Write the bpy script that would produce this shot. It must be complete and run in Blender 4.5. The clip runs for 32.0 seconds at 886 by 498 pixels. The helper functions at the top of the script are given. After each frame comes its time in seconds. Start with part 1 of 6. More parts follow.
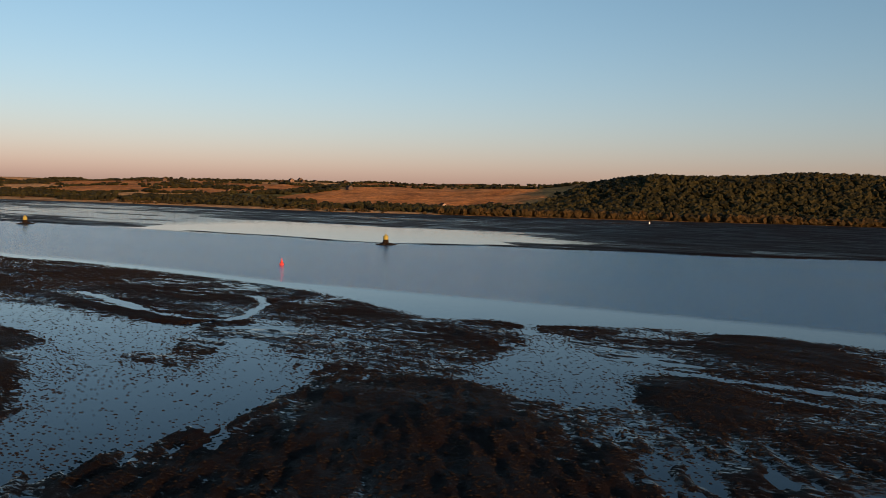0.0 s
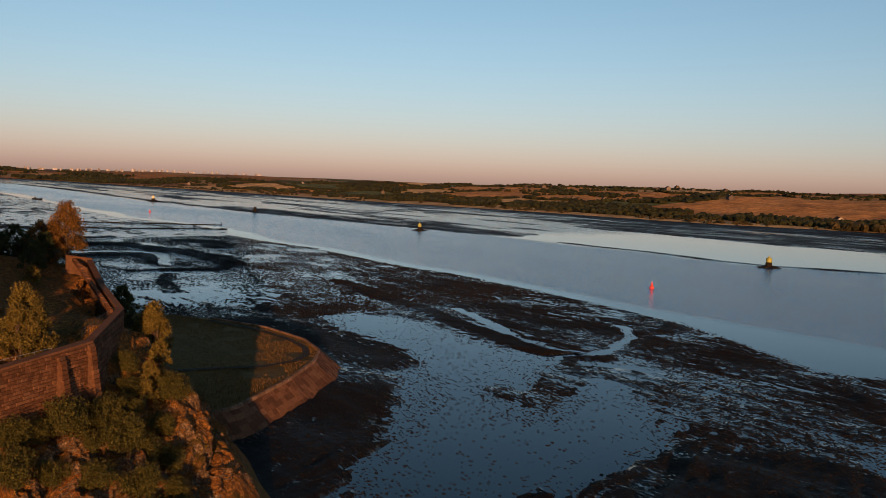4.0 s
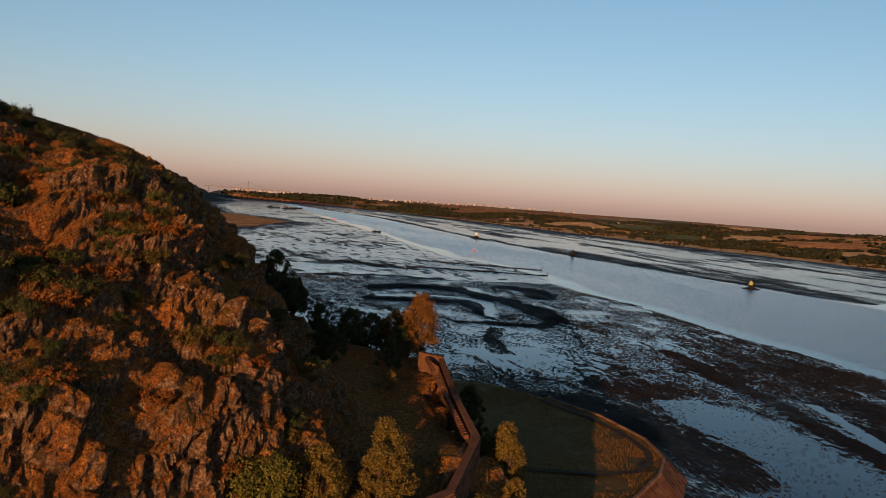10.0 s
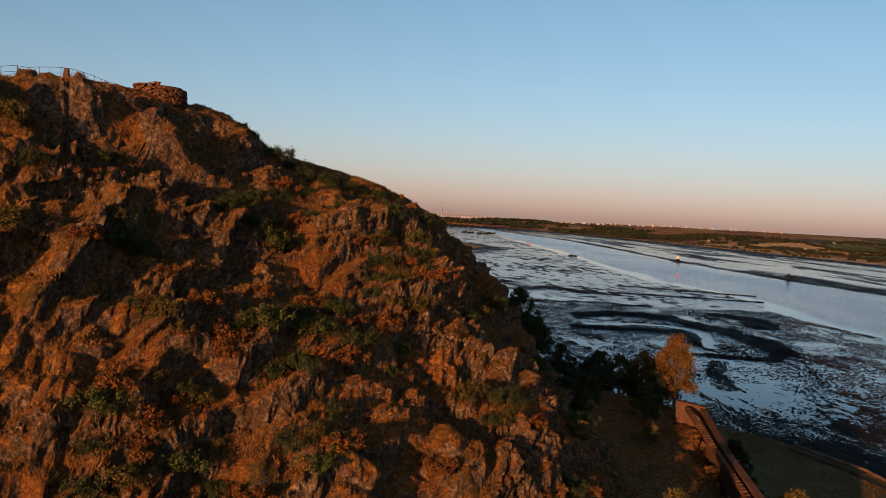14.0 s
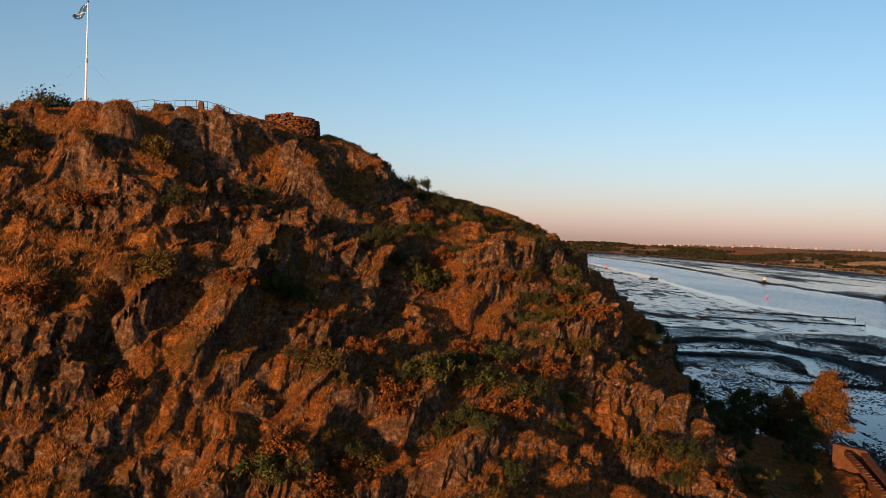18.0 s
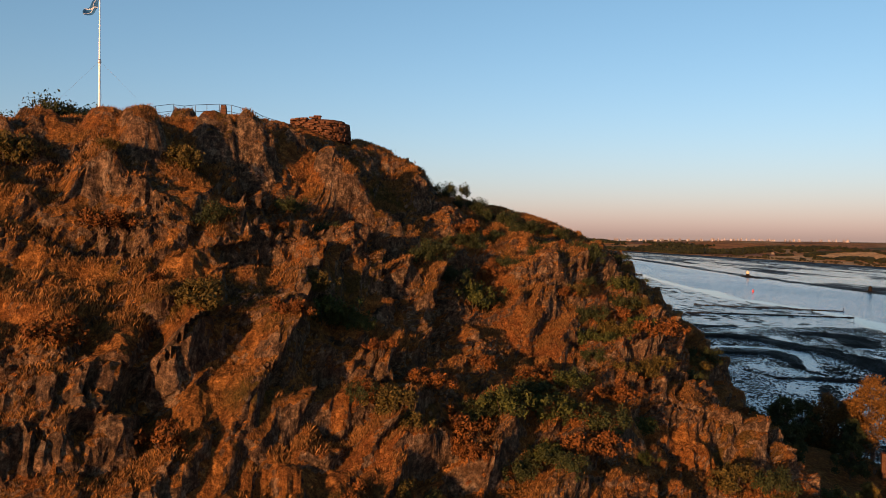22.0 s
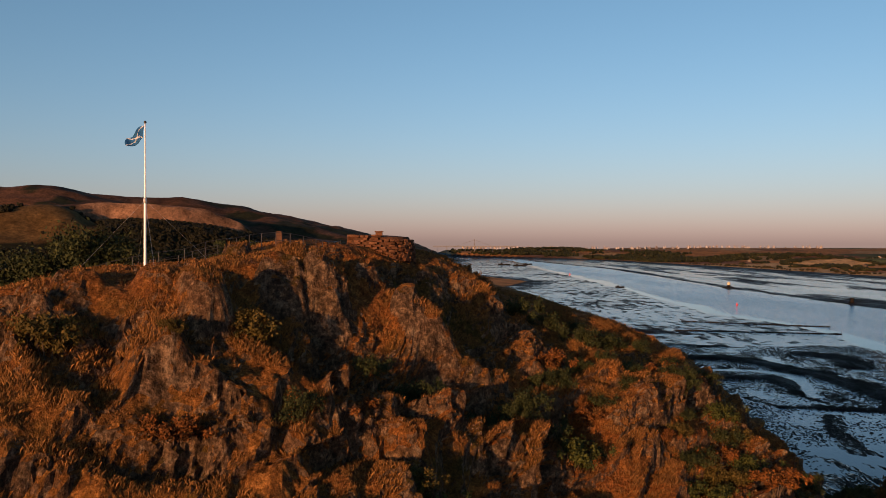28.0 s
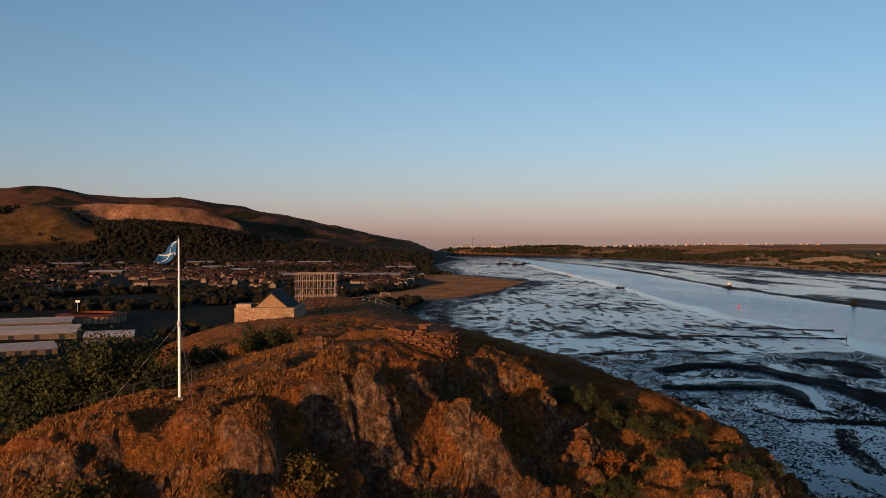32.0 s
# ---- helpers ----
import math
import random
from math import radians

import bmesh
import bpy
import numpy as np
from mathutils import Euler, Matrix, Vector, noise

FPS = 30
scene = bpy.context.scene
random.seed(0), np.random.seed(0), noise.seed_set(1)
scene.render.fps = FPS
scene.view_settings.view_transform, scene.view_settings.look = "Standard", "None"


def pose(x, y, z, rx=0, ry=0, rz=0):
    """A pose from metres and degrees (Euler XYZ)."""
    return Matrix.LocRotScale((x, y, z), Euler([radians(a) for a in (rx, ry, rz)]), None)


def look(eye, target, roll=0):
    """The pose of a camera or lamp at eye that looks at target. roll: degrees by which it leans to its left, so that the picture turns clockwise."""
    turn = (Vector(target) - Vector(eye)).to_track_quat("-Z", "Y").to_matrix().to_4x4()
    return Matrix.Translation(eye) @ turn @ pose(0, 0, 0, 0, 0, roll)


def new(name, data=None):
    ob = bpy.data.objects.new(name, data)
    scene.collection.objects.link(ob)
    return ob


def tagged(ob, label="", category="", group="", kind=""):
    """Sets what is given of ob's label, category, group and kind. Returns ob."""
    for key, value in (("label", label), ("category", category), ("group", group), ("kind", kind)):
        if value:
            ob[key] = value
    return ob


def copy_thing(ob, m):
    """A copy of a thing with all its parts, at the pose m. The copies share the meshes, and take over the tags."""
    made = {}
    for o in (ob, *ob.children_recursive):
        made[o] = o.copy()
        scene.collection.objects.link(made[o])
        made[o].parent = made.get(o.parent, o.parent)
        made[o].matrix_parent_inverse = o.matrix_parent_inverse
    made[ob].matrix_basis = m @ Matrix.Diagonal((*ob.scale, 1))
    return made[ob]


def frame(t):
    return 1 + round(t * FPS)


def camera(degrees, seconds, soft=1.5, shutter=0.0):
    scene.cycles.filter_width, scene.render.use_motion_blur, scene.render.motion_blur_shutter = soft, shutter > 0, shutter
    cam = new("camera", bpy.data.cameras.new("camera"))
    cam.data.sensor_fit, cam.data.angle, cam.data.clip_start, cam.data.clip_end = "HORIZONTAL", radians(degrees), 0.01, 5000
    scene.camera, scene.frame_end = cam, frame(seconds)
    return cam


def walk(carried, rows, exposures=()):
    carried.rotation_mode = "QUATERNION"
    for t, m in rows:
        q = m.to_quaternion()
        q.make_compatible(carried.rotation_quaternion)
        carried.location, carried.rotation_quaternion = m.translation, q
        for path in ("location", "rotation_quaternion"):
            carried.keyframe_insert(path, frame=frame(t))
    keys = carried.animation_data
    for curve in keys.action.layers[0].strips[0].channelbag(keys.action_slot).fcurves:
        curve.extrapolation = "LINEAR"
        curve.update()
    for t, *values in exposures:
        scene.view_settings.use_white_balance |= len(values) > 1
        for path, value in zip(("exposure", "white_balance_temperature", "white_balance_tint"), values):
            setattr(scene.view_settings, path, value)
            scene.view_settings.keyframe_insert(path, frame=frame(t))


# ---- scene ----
# The camera: seconds, place in metres, then turn to the left, tilt up and lean in degrees.
cam = camera(56.22, 32.0, soft=0.6)
PATH = [
    (0, 3.23, -44.58, 42.59, -63.665, -4.139, 1.559),
    (0.5, 4.89, -44.05, 43.53, -61.634, -4.202, 1.534),
    (1, 6.49, -43.43, 44.48, -59.014, -4.279, 1.582),
    (1.5, 8.03, -42.69, 45.43, -56.064, -4.319, 1.483),
    (2, 9.48, -41.82, 46.35, -52.276, -4.408, 1.631),
    (2.5, 10.88, -40.86, 47.30, -48.057, -4.485, 1.745),
    (3, 12.20, -39.76, 48.23, -43.939, -4.554, 1.768),
    (3.5, 13.37, -38.52, 49.19, -41.100, -4.584, 1.931),
    (4, 14.39, -37.15, 50.21, -38.233, -4.626, 2.118),
    (4.5, 15.38, -35.77, 51.15, -35.162, -4.658, 2.237),
    (6.5, 17.57, -28.71, 54.92, -23.849, -4.667, 2.726),
    (7, 17.50, -26.71, 55.90, -21.686, -4.583, 2.912),
    (7.5, 17.30, -24.69, 56.85, -19.548, -4.472, 3.067),
    (8, 17.00, -22.78, 57.94, -17.253, -4.391, 3.286),
    (8.5, 16.49, -20.88, 58.95, -16.020, -4.214, 3.522),
    (9, 15.81, -19.05, 59.85, -15.533, -3.918, 3.784),
    (9.5, 15.07, -17.36, 60.60, -16.160, -3.571, 4.008),
    (10, 14.23, -15.78, 60.98, -16.920, -3.310, 4.234),
    (10.5, 13.32, -14.24, 61.08, -17.577, -3.152, 4.463),
    (11, 12.32, -12.67, 61.12, -18.288, -2.973, 4.602),
    (11.5, 11.45, -11.16, 61.17, -18.788, -2.766, 4.566),
    (12, 10.57, -9.64, 61.30, -16.580, -2.765, 4.403),
    (12.5, 9.69, -8.16, 61.42, -12.658, -2.842, 3.978),
    (13, 8.80, -6.73, 61.58, -9.238, -2.827, 3.637),
    (13.5, 7.93, -5.46, 61.73, -6.322, -2.680, 3.323),
    (14, 7.02, -4.29, 61.99, -3.729, -2.542, 3.066),
    (14.5, 6.06, -3.22, 62.31, -1.212, -2.430, 2.813),
    (15, 5.13, -2.20, 62.57, 1.316, -2.287, 2.585),
    (15.5, 4.19, -1.26, 62.71, 1.928, -2.024, 2.401),
    (17.5, 0.32, 2.10, 62.51, 1.658, -1.157, 2.024),
    (18, -0.65, 2.92, 62.52, 1.295, -1.059, 1.956),
    (18.5, -1.54, 3.75, 62.53, 0.820, -0.995, 1.848),
    (19, -2.30, 4.53, 62.55, 0.793, -0.982, 1.701),
    (19.5, -3.20, 5.37, 62.49, 0.570, -0.940, 1.520),
    (20, -3.99, 6.21, 62.37, 0.515, -0.877, 1.265),
    (20.5, -4.70, 7.06, 62.32, 0.436, -0.872, 1.039),
    (21, -5.42, 7.94, 62.51, 0.235, -0.959, 0.943),
    (21.5, -6.16, 8.93, 62.93, 0.151, -0.974, 0.824),
    (22, -6.89, 9.92, 63.50, -0.072, -1.054, 0.749),
    (22.5, -7.60, 10.90, 64.18, -0.318, -1.188, 0.705),
    (23, -8.34, 11.90, 64.96, -0.581, -1.325, 0.675),
    (23.5, -9.09, 12.88, 65.76, -0.827, -1.361, 0.714),
    (24, -9.86, 13.74, 66.58, -1.067, -1.401, 0.739),
    (24.5, -10.62, 14.58, 67.43, -1.295, -1.343, 0.752),
    (25, -11.37, 15.33, 68.23, -1.509, -1.138, 0.578),
    (25.5, -12.15, 16.03, 69.01, -1.738, -0.919, 0.485),
    (27.5, -14.79, 18.60, 72.43, -1.773, -0.451, 0.230),
    (28, -15.30, 19.17, 73.35, -1.699, -0.480, 0.172),
    (28.5, -15.81, 19.83, 74.15, -1.663, -0.464, -0.006),
    (29, -16.32, 20.52, 74.99, -1.699, -0.490, -0.161),
    (29.5, -16.79, 21.18, 75.84, -1.732, -0.514, -0.269),
    (30, -17.23, 21.80, 76.65, -1.772, -0.448, -0.326),
    (30.5, -17.62, 22.42, 77.54, -1.744, -0.434, -0.486),
    (31, -18.05, 23.01, 78.48, -1.791, -0.445, -0.495),
    (31.5, -18.51, 23.64, 79.52, -1.834, -0.543, -0.304),
    (32, -19.03, 24.35, 80.57, -1.895, -0.670, -0.148),
]


def gaze(x, y, z, turn, tilt, lean):
    a, b = radians(turn), radians(tilt)
    ahead = Vector((-math.sin(a) * math.cos(b), math.cos(a) * math.cos(b), math.sin(b)))
    return look((x, y, z), Vector((x, y, z)) + ahead, lean)


TONES = [(0.0, 0.6, 6850, 10), (4.0, 0.5, 6850, 10), (11.0, 0.50, 6750, 10), (13.0, 0.46, 6650, 10), (15.0, 0.65, 6550, 10), (19.0, 0.78, 6500, 10), (24.0, 0.63, 6380, 10), (28.0, 0.40, 6280, 10), (32.0, 0.38, 6280, 10)]
walk(cam, [(row[0], gaze(*row[1:])) for row in PATH], TONES)


# ---- world, sun and exposure ----
SUN_TURN, SUN_UP = 30.0, 6.0  # the sun shines towards +y, turned this far to +x; degrees above the horizon
world = bpy.data.worlds.new("evening_sky")
scene.world = world
world.use_nodes = True
wn = world.node_tree.nodes
sky = wn.new("ShaderNodeTexSky")
sky.sky_type, sky.sun_disc = "NISHITA", False
sky.sun_elevation, sky.sun_rotation = radians(SUN_UP), radians(180 + SUN_TURN)
sky.air_density, sky.dust_density, sky.ozone_density, sky.altitude = 1.0, 0.6, 1.6, 50
wn["Background"].inputs["Strength"].default_value = 0.125
# the evening haze: green is held back towards the horizon, blue is kept
split, joined = wn.new("ShaderNodeSeparateColor"), wn.new("ShaderNodeCombineColor")
world.node_tree.links.new(sky.outputs[0], split.inputs[0])


def blend(weights):
    total = None
    for channel, w in enumerate(weights):
        term = wn.new("ShaderNodeMath")
        term.operation, term.inputs[1].default_value = "MULTIPLY", w
        world.node_tree.links.new(split.outputs[channel], term.inputs[0])
        if total is None:
            total = term
        else:
            add = wn.new("ShaderNodeMath")
            add.operation = "ADD"
            world.node_tree.links.new(total.outputs[0], add.inputs[0]), world.node_tree.links.new(term.outputs[0], add.inputs[1])
            total = add
    return total.outputs[0]


for channel, weights in enumerate(((0.75, 0.02, 0.0), (-0.06, 0.70, 0.185), (0.14, 0.02, 0.97))):
    world.node_tree.links.new(blend(weights), joined.inputs[channel])
world.node_tree.links.new(joined.outputs[0], wn["Background"].inputs["Color"])

sun = new("sun", bpy.data.lights.new("sun", "SUN"))
sun.data.energy, sun.data.angle, sun.data.color = 5.0, radians(0.6), (1.0, 0.50, 0.21)
sun_way = Vector((math.sin(radians(SUN_TURN)) * math.cos(radians(SUN_UP)), math.cos(radians(SUN_TURN)) * math.cos(radians(SUN_UP)), -math.sin(radians(SUN_UP))))
sun.matrix_world = look((-300, -300, 200), Vector((-300, -300, 200)) + sun_way)


# ---- noise ----
def lattice(ix, iy, iz, seed):
    h = (ix.astype(np.int64) * 374761393 + iy.astype(np.int64) * 668265263 + iz.astype(np.int64) * 1274126177 + seed * 974634777) & 0xFFFFFFFF
    h = ((h ^ (h >> 13)) * 1274126177) & 0xFFFFFFFF
    h = ((h ^ (h >> 16)) * 2246822519) & 0xFFFFFFFF
    return (h ^ (h >> 15)) / 4294967296.0


def value_noise(x, y, z, seed=0):
    x, y, z = np.broadcast_arrays(np.asarray(x, float), np.asarray(y, float), np.asarray(z, float))
    ix, iy, iz = np.floor(x), np.floor(y), np.floor(z)
    fx, fy, fz = x - ix, y - iy, z - iz
    fx, fy, fz = (f * f * f * (f * (f * 6 - 15) + 10) for f in (fx, fy, fz))
    out = 0
    for dx in (0, 1):
        for dy in (0, 1):
            for dz in (0, 1):
                w = (fx if dx else 1 - fx) * (fy if dy else 1 - fy) * (fz if dz else 1 - fz)
                out = out + w * lattice(ix + dx, iy + dy, iz + dz, seed)
    return out * 2 - 1


def fbm(x, y, z=0.0, octaves=4, seed=0, ridged=False):
    out, amp, tot = 0.0, 1.0, 0.0
    for k in range(octaves):
        n = value_noise(x * 2**k + 17.3 * k, y * 2**k - 9.1 * k, z * 2**k + 3.7 * k, seed + k)
        out, tot, amp = out + amp * ((1 - 2 * np.abs(n)) if ridged else n), tot + amp, amp * 0.5
    return out / tot


def facets(p, size, seed):
    """Blocky relief: every cell of broken rock has a tilted face of its own."""
    q = p / size
    base = np.floor(q)
    best, val = np.full(len(q), 9.0), np.zeros(len(q))
    for dx in (-1, 0, 1):
        for dy in (-1, 0, 1):
            for dz in (-1, 0, 1):
                c = base + (dx, dy, dz)
                j = np.stack([lattice(c[:, 0], c[:, 1], c[:, 2], seed + k) for k in range(3)], 1)
                n = np.stack([lattice(c[:, 0], c[:, 1], c[:, 2], seed + 5 + k) for k in range(4)], 1) * 2 - 1
                off = q - (c + j)
                d = (off**2).sum(1)
                near = d < best
                best = np.where(near, d, best)
                val = np.where(near, (off * n[:, :3]).sum(1) * 0.8 + n[:, 3] * 0.5, val)
    return val * size


def billow(p, seed):
    """Round bosses with sharp creases between them, nought on the whole."""
    return np.abs(value_noise(p[:, 0], p[:, 1], p[:, 2], seed)) * 1.0 - 0.33


def smooth(a, b, v):
    t = np.clip((v - a) / (b - a), 0, 1)
    return t * t * (3 - 2 * t)


def along(v, pairs):
    return np.interp(v, [p[0] for p in pairs], [p[1] for p in pairs])


# ---- materials ----
def material(name, base=(0.5, 0.5, 0.5), rough=0.8, metal=0.0):
    m = bpy.data.materials.new(name)
    m.use_nodes = True
    b = m.node_tree.nodes["Principled BSDF"]
    b.inputs["Base Color"].default_value = (*base, 1)
    b.inputs["Roughness"].default_value = rough
    b.inputs["Metallic"].default_value = metal
    b.inputs["Specular IOR Level"].default_value = 0.12 if rough >= 0.75 else 0.5
    return m


class Graph:
    """Short names for the nodes of one material."""

    def __init__(self, m):
        self.t, self.b = m.node_tree, m.node_tree.nodes["Principled BSDF"]

    def put(self, socket, value):
        if isinstance(value, bpy.types.NodeSocket):
            self.t.links.new(value, socket)
        else:
            if socket.type == "RGBA":
                value = (*value, 1) if isinstance(value, tuple) else (value, value, value, 1)
            socket.default_value = value

    def node(self, kind, **inputs):
        n = self.t.nodes.new("ShaderNode" + kind)
        for key, value in inputs.items():
            self.put(n.inputs[key.replace("_", " ")], value)
        return n

    def place(self, scale=(1, 1, 1), turn=0.0):
        g = self.t.nodes.new("ShaderNodeNewGeometry")
        m = self.node("Mapping", Vector=g.outputs["Position"])
        m.inputs["Scale"].default_value, m.inputs["Rotation"].default_value = scale, (0, 0, turn)
        return m.outputs[0]

    def normal_z(self):
        g = self.t.nodes.new("ShaderNodeNewGeometry")
        return self.node("SeparateXYZ", Vector=g.outputs["Normal"]).outputs["Z"]

    def noise(self, scale, detail=4.0, vector=None, rough=0.6, warp=0.0):
        n = self.node("TexNoise", Scale=scale, Detail=detail, Roughness=rough, Distortion=warp)
        self.t.links.new(vector or self.place(), n.inputs["Vector"])
        return n.outputs["Fac"]

    def ramp(self, value, *stops):
        r = self.t.nodes.new("ShaderNodeValToRGB")
        self.t.links.new(value, r.inputs[0])
        while len(r.color_ramp.elements) < len(stops):
            r.color_ramp.elements.new(0.5)
        for e, (at, c) in zip(r.color_ramp.elements, stops):
            e.position, e.color = at, (*(c if isinstance(c, tuple) else (c, c, c)), 1)
        return r.outputs[0]

    def mix(self, fac, a, b, how="MIX"):
        n = self.t.nodes.new("ShaderNodeMix")
        n.data_type, n.blend_type = "RGBA", how
        self.put(n.inputs[0], fac), self.put(n.inputs[6], a), self.put(n.inputs[7], b)
        return n.outputs[2]

    def math(self, how, a, b=0.0, clamp=False):
        n = self.t.nodes.new("ShaderNodeMath")
        n.operation, n.use_clamp = how, clamp
        self.put(n.inputs[0], a), self.put(n.inputs[1], b)
        return n.outputs[0]

    def random(self):
        return self.t.nodes.new("ShaderNodeObjectInfo").outputs["Random"]

    def island(self):
        return self.t.nodes.new("ShaderNodeNewGeometry").outputs["Random Per Island"]

    def attribute(self, name):
        n = self.t.nodes.new("ShaderNodeAttribute")
        n.attribute_name = name
        return n

    def bump(self, height, strength=0.5, distance=0.1):
        return self.node("Bump", Strength=strength, Distance=distance, Height=height).outputs[0]

    def finish(self, color=None, rough=None, normal=None):
        for key, value in (("Base Color", color), ("Roughness", rough), ("Normal", normal)):
            if value is not None:
                self.put(self.b.inputs[key], value)


def rock_material():
    m = material("weathered_basalt", rough=0.9)
    g = Graph(m)
    fine, mid, large = g.noise(2.4, 9, rough=0.72), g.noise(0.35, 5, warp=0.6), g.noise(0.06, 3)
    streak = g.noise(1.1, 6, g.place((1, 1, 0.3)), rough=0.65)
    stone = g.ramp(fine, (0.33, (0.016, 0.012, 0.010)), (0.5, (0.088, 0.053, 0.029)), (0.70, (0.31, 0.195, 0.108)))
    stone = g.mix(1.0, stone, g.ramp(streak, (0.34, 0.5), (0.66, 1.45)), "MULTIPLY")
    stone = g.mix(g.ramp(mid, (0.48, 0.0), (0.7, 0.55)), stone, (0.11, 0.052, 0.022))
    lichen = g.math("MULTIPLY", g.ramp(g.noise(1.3, 6), (0.55, 0.0), (0.66, 1.0)), 0.35)
    stone = g.mix(lichen, stone, (0.34, 0.25, 0.16))
    turf = g.ramp(g.noise(1.9, 8, rough=0.75), (0.32, (0.024, 0.010, 0.003)), (0.5, (0.155, 0.064, 0.014)), (0.68, (0.40, 0.180, 0.044)))
    turf = g.mix(g.ramp(large, (0.42, 0.0), (0.62, 0.5)), turf, (0.17, 0.050, 0.012))
    turf = g.mix(g.ramp(g.noise(0.16, 4), (0.54, 0.0), (0.64, 0.75)), turf, (0.040, 0.036, 0.008))
    lying = g.math("ADD", g.normal_z(), g.math("MULTIPLY", g.math("SUBTRACT", mid, 0.5), 0.8))
    lying = g.math("ADD", lying, g.math("MULTIPLY", g.math("SUBTRACT", fine, 0.5), 0.5))
    lying = g.math("ADD", lying, g.math("MULTIPLY", g.math("SUBTRACT", 0.5, g.attribute("bare").outputs["Fac"]), 0.34))
    color = g.mix(g.ramp(lying, (0.36, 0.0), (0.47, 1.0)), stone, turf)
    color = g.mix(1.0, color, g.ramp(g.noise(6.0, 5, rough=0.8), (0.32, 0.28), (0.68, 1.85)), "MULTIPLY")
    h = g.math("ADD", g.math("MULTIPLY", fine, 0.7), g.math("ADD", streak, g.math("MULTIPLY", g.noise(7.0, 6, rough=0.75), 0.25)))
    g.finish(color, 0.92, g.bump(h, 1.0, 0.7))
    return m


def ground_material():
    """Mud, sand and land: the land's cover is a colour on the sheet; mud is where its alpha is nought."""
    m = material("mud_and_land", rough=0.5)
    g = Graph(m)
    cover = g.attribute("cover")
    land = g.attribute("land").outputs["Fac"]
    flow = g.place((1.0, 0.35, 1.0), radians(-8))
    grain, patch = g.noise(0.8, 7, rough=0.7), g.noise(0.05, 5, flow, warp=0.8)
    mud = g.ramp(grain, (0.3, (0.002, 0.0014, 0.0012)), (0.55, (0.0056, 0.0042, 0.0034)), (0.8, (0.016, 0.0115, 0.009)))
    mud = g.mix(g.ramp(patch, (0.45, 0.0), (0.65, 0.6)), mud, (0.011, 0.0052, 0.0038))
    tint = g.ramp(g.noise(0.02, 6, rough=0.7), (0.32, 0.45), (0.68, 1.5))
    field = g.mix(1.0, cover.outputs["Color"], tint, "MULTIPLY")
    field = g.mix(1.0, field, g.ramp(g.noise(0.09, 7, rough=0.8), (0.35, 0.5), (0.65, 1.5)), "MULTIPLY")
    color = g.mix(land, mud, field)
    # a film of water lies in the fine hollows of the low mud
    high = g.node("SeparateXYZ", Vector=g.t.nodes.new("ShaderNodeNewGeometry").outputs["Position"]).outputs["Z"]
    hollow = g.noise(0.75, 8, g.place((1.35, 0.5, 1.0), radians(-6)), rough=0.70, warp=0.5)
    low = g.math("SUBTRACT", 0.53, g.math("MULTIPLY", high, 0.20))
    low = g.math("ADD", low, g.math("MULTIPLY", g.math("SUBTRACT", patch, 0.5), -0.5))
    film = g.ramp(g.math("SUBTRACT", low, hollow), (0.0, 0.0), (0.05, 1.0))
    film = g.math("MULTIPLY", film, g.math("SUBTRACT", 1.0, land))
    rough = g.mix(film, g.mix(land, g.ramp(patch, (0.38, 0.55), (0.6, 0.9)), 0.95), 0.12)
    g.put(g.b.inputs["Specular IOR Level"], g.math("ADD", g.math("MULTIPLY", film, 0.27), 0.07))
    relief = g.math("MULTIPLY", g.noise(1.4, 6, rough=0.7), g.math("SUBTRACT", 1.0, g.math("MULTIPLY", film, 0.97)))
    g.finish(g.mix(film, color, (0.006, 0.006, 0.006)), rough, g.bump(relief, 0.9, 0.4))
    return m


def water_material():
    """Sheltered shallows lie smooth and clear over dark mud; the silty, ruffled channel has reflected sky blue in its
    colour.
    """
    m = material("river_water", (0.016, 0.052, 0.098), 0.05)
    g = Graph(m)
    g.b.inputs["IOR"].default_value = 1.33
    open_water = g.attribute("ruffled").outputs["Fac"]
    gust = g.ramp(g.noise(0.008, 5, g.place((1, 0.3, 1), radians(-5)), warp=0.5), (0.35, 0.55), (0.62, 1.0))
    ruffle = g.math("MULTIPLY", open_water, gust)
    ripple = g.math("ADD", g.noise(0.5, 4, g.place((1.0, 0.5, 1.0))), g.math("MULTIPLY", g.noise(2.0, 3), 0.4))
    g.put(g.b.inputs["Specular IOR Level"], g.math("ADD", g.math("MULTIPLY", open_water, 0.28), 0.24))
    # the channel's base colour carries reflected sky blue along with the silt's own scatter
    sky_tint = g.mix(open_water, (0.005, 0.014, 0.028), (0.008, 0.082, 0.185))
    g.finish(sky_tint, g.mix(ruffle, 0.03, 0.17), g.bump(g.math("MULTIPLY", ripple, ruffle), 0.8, 0.5))
    return m


def turf_material(name, dark, mid, light, scale=1.5):
    m = material(name, rough=0.95)
    g = Graph(m)
    c = g.ramp(g.noise(scale, 7, rough=0.75), (0.3, dark), (0.5, mid), (0.72, light))
    c = g.mix(g.ramp(g.noise(scale * 0.08, 3), (0.35, 0.0), (0.7, 0.5)), c, tuple(v * 0.6 for v in mid))
    g.finish(c, 0.95, g.bump(g.noise(scale * 4, 5), 0.8, 0.15))
    return m


def leaf_material(name, dark, light):
    m = material(name, rough=0.75)
    g = Graph(m)
    c = g.ramp(g.island(), (0.0, dark), (1.0, light))
    c = g.mix(1.0, c, g.ramp(g.noise(0.7, 3), (0.3, 0.7), (0.7, 1.25)), "MULTIPLY")
    g.finish(c)
    return m


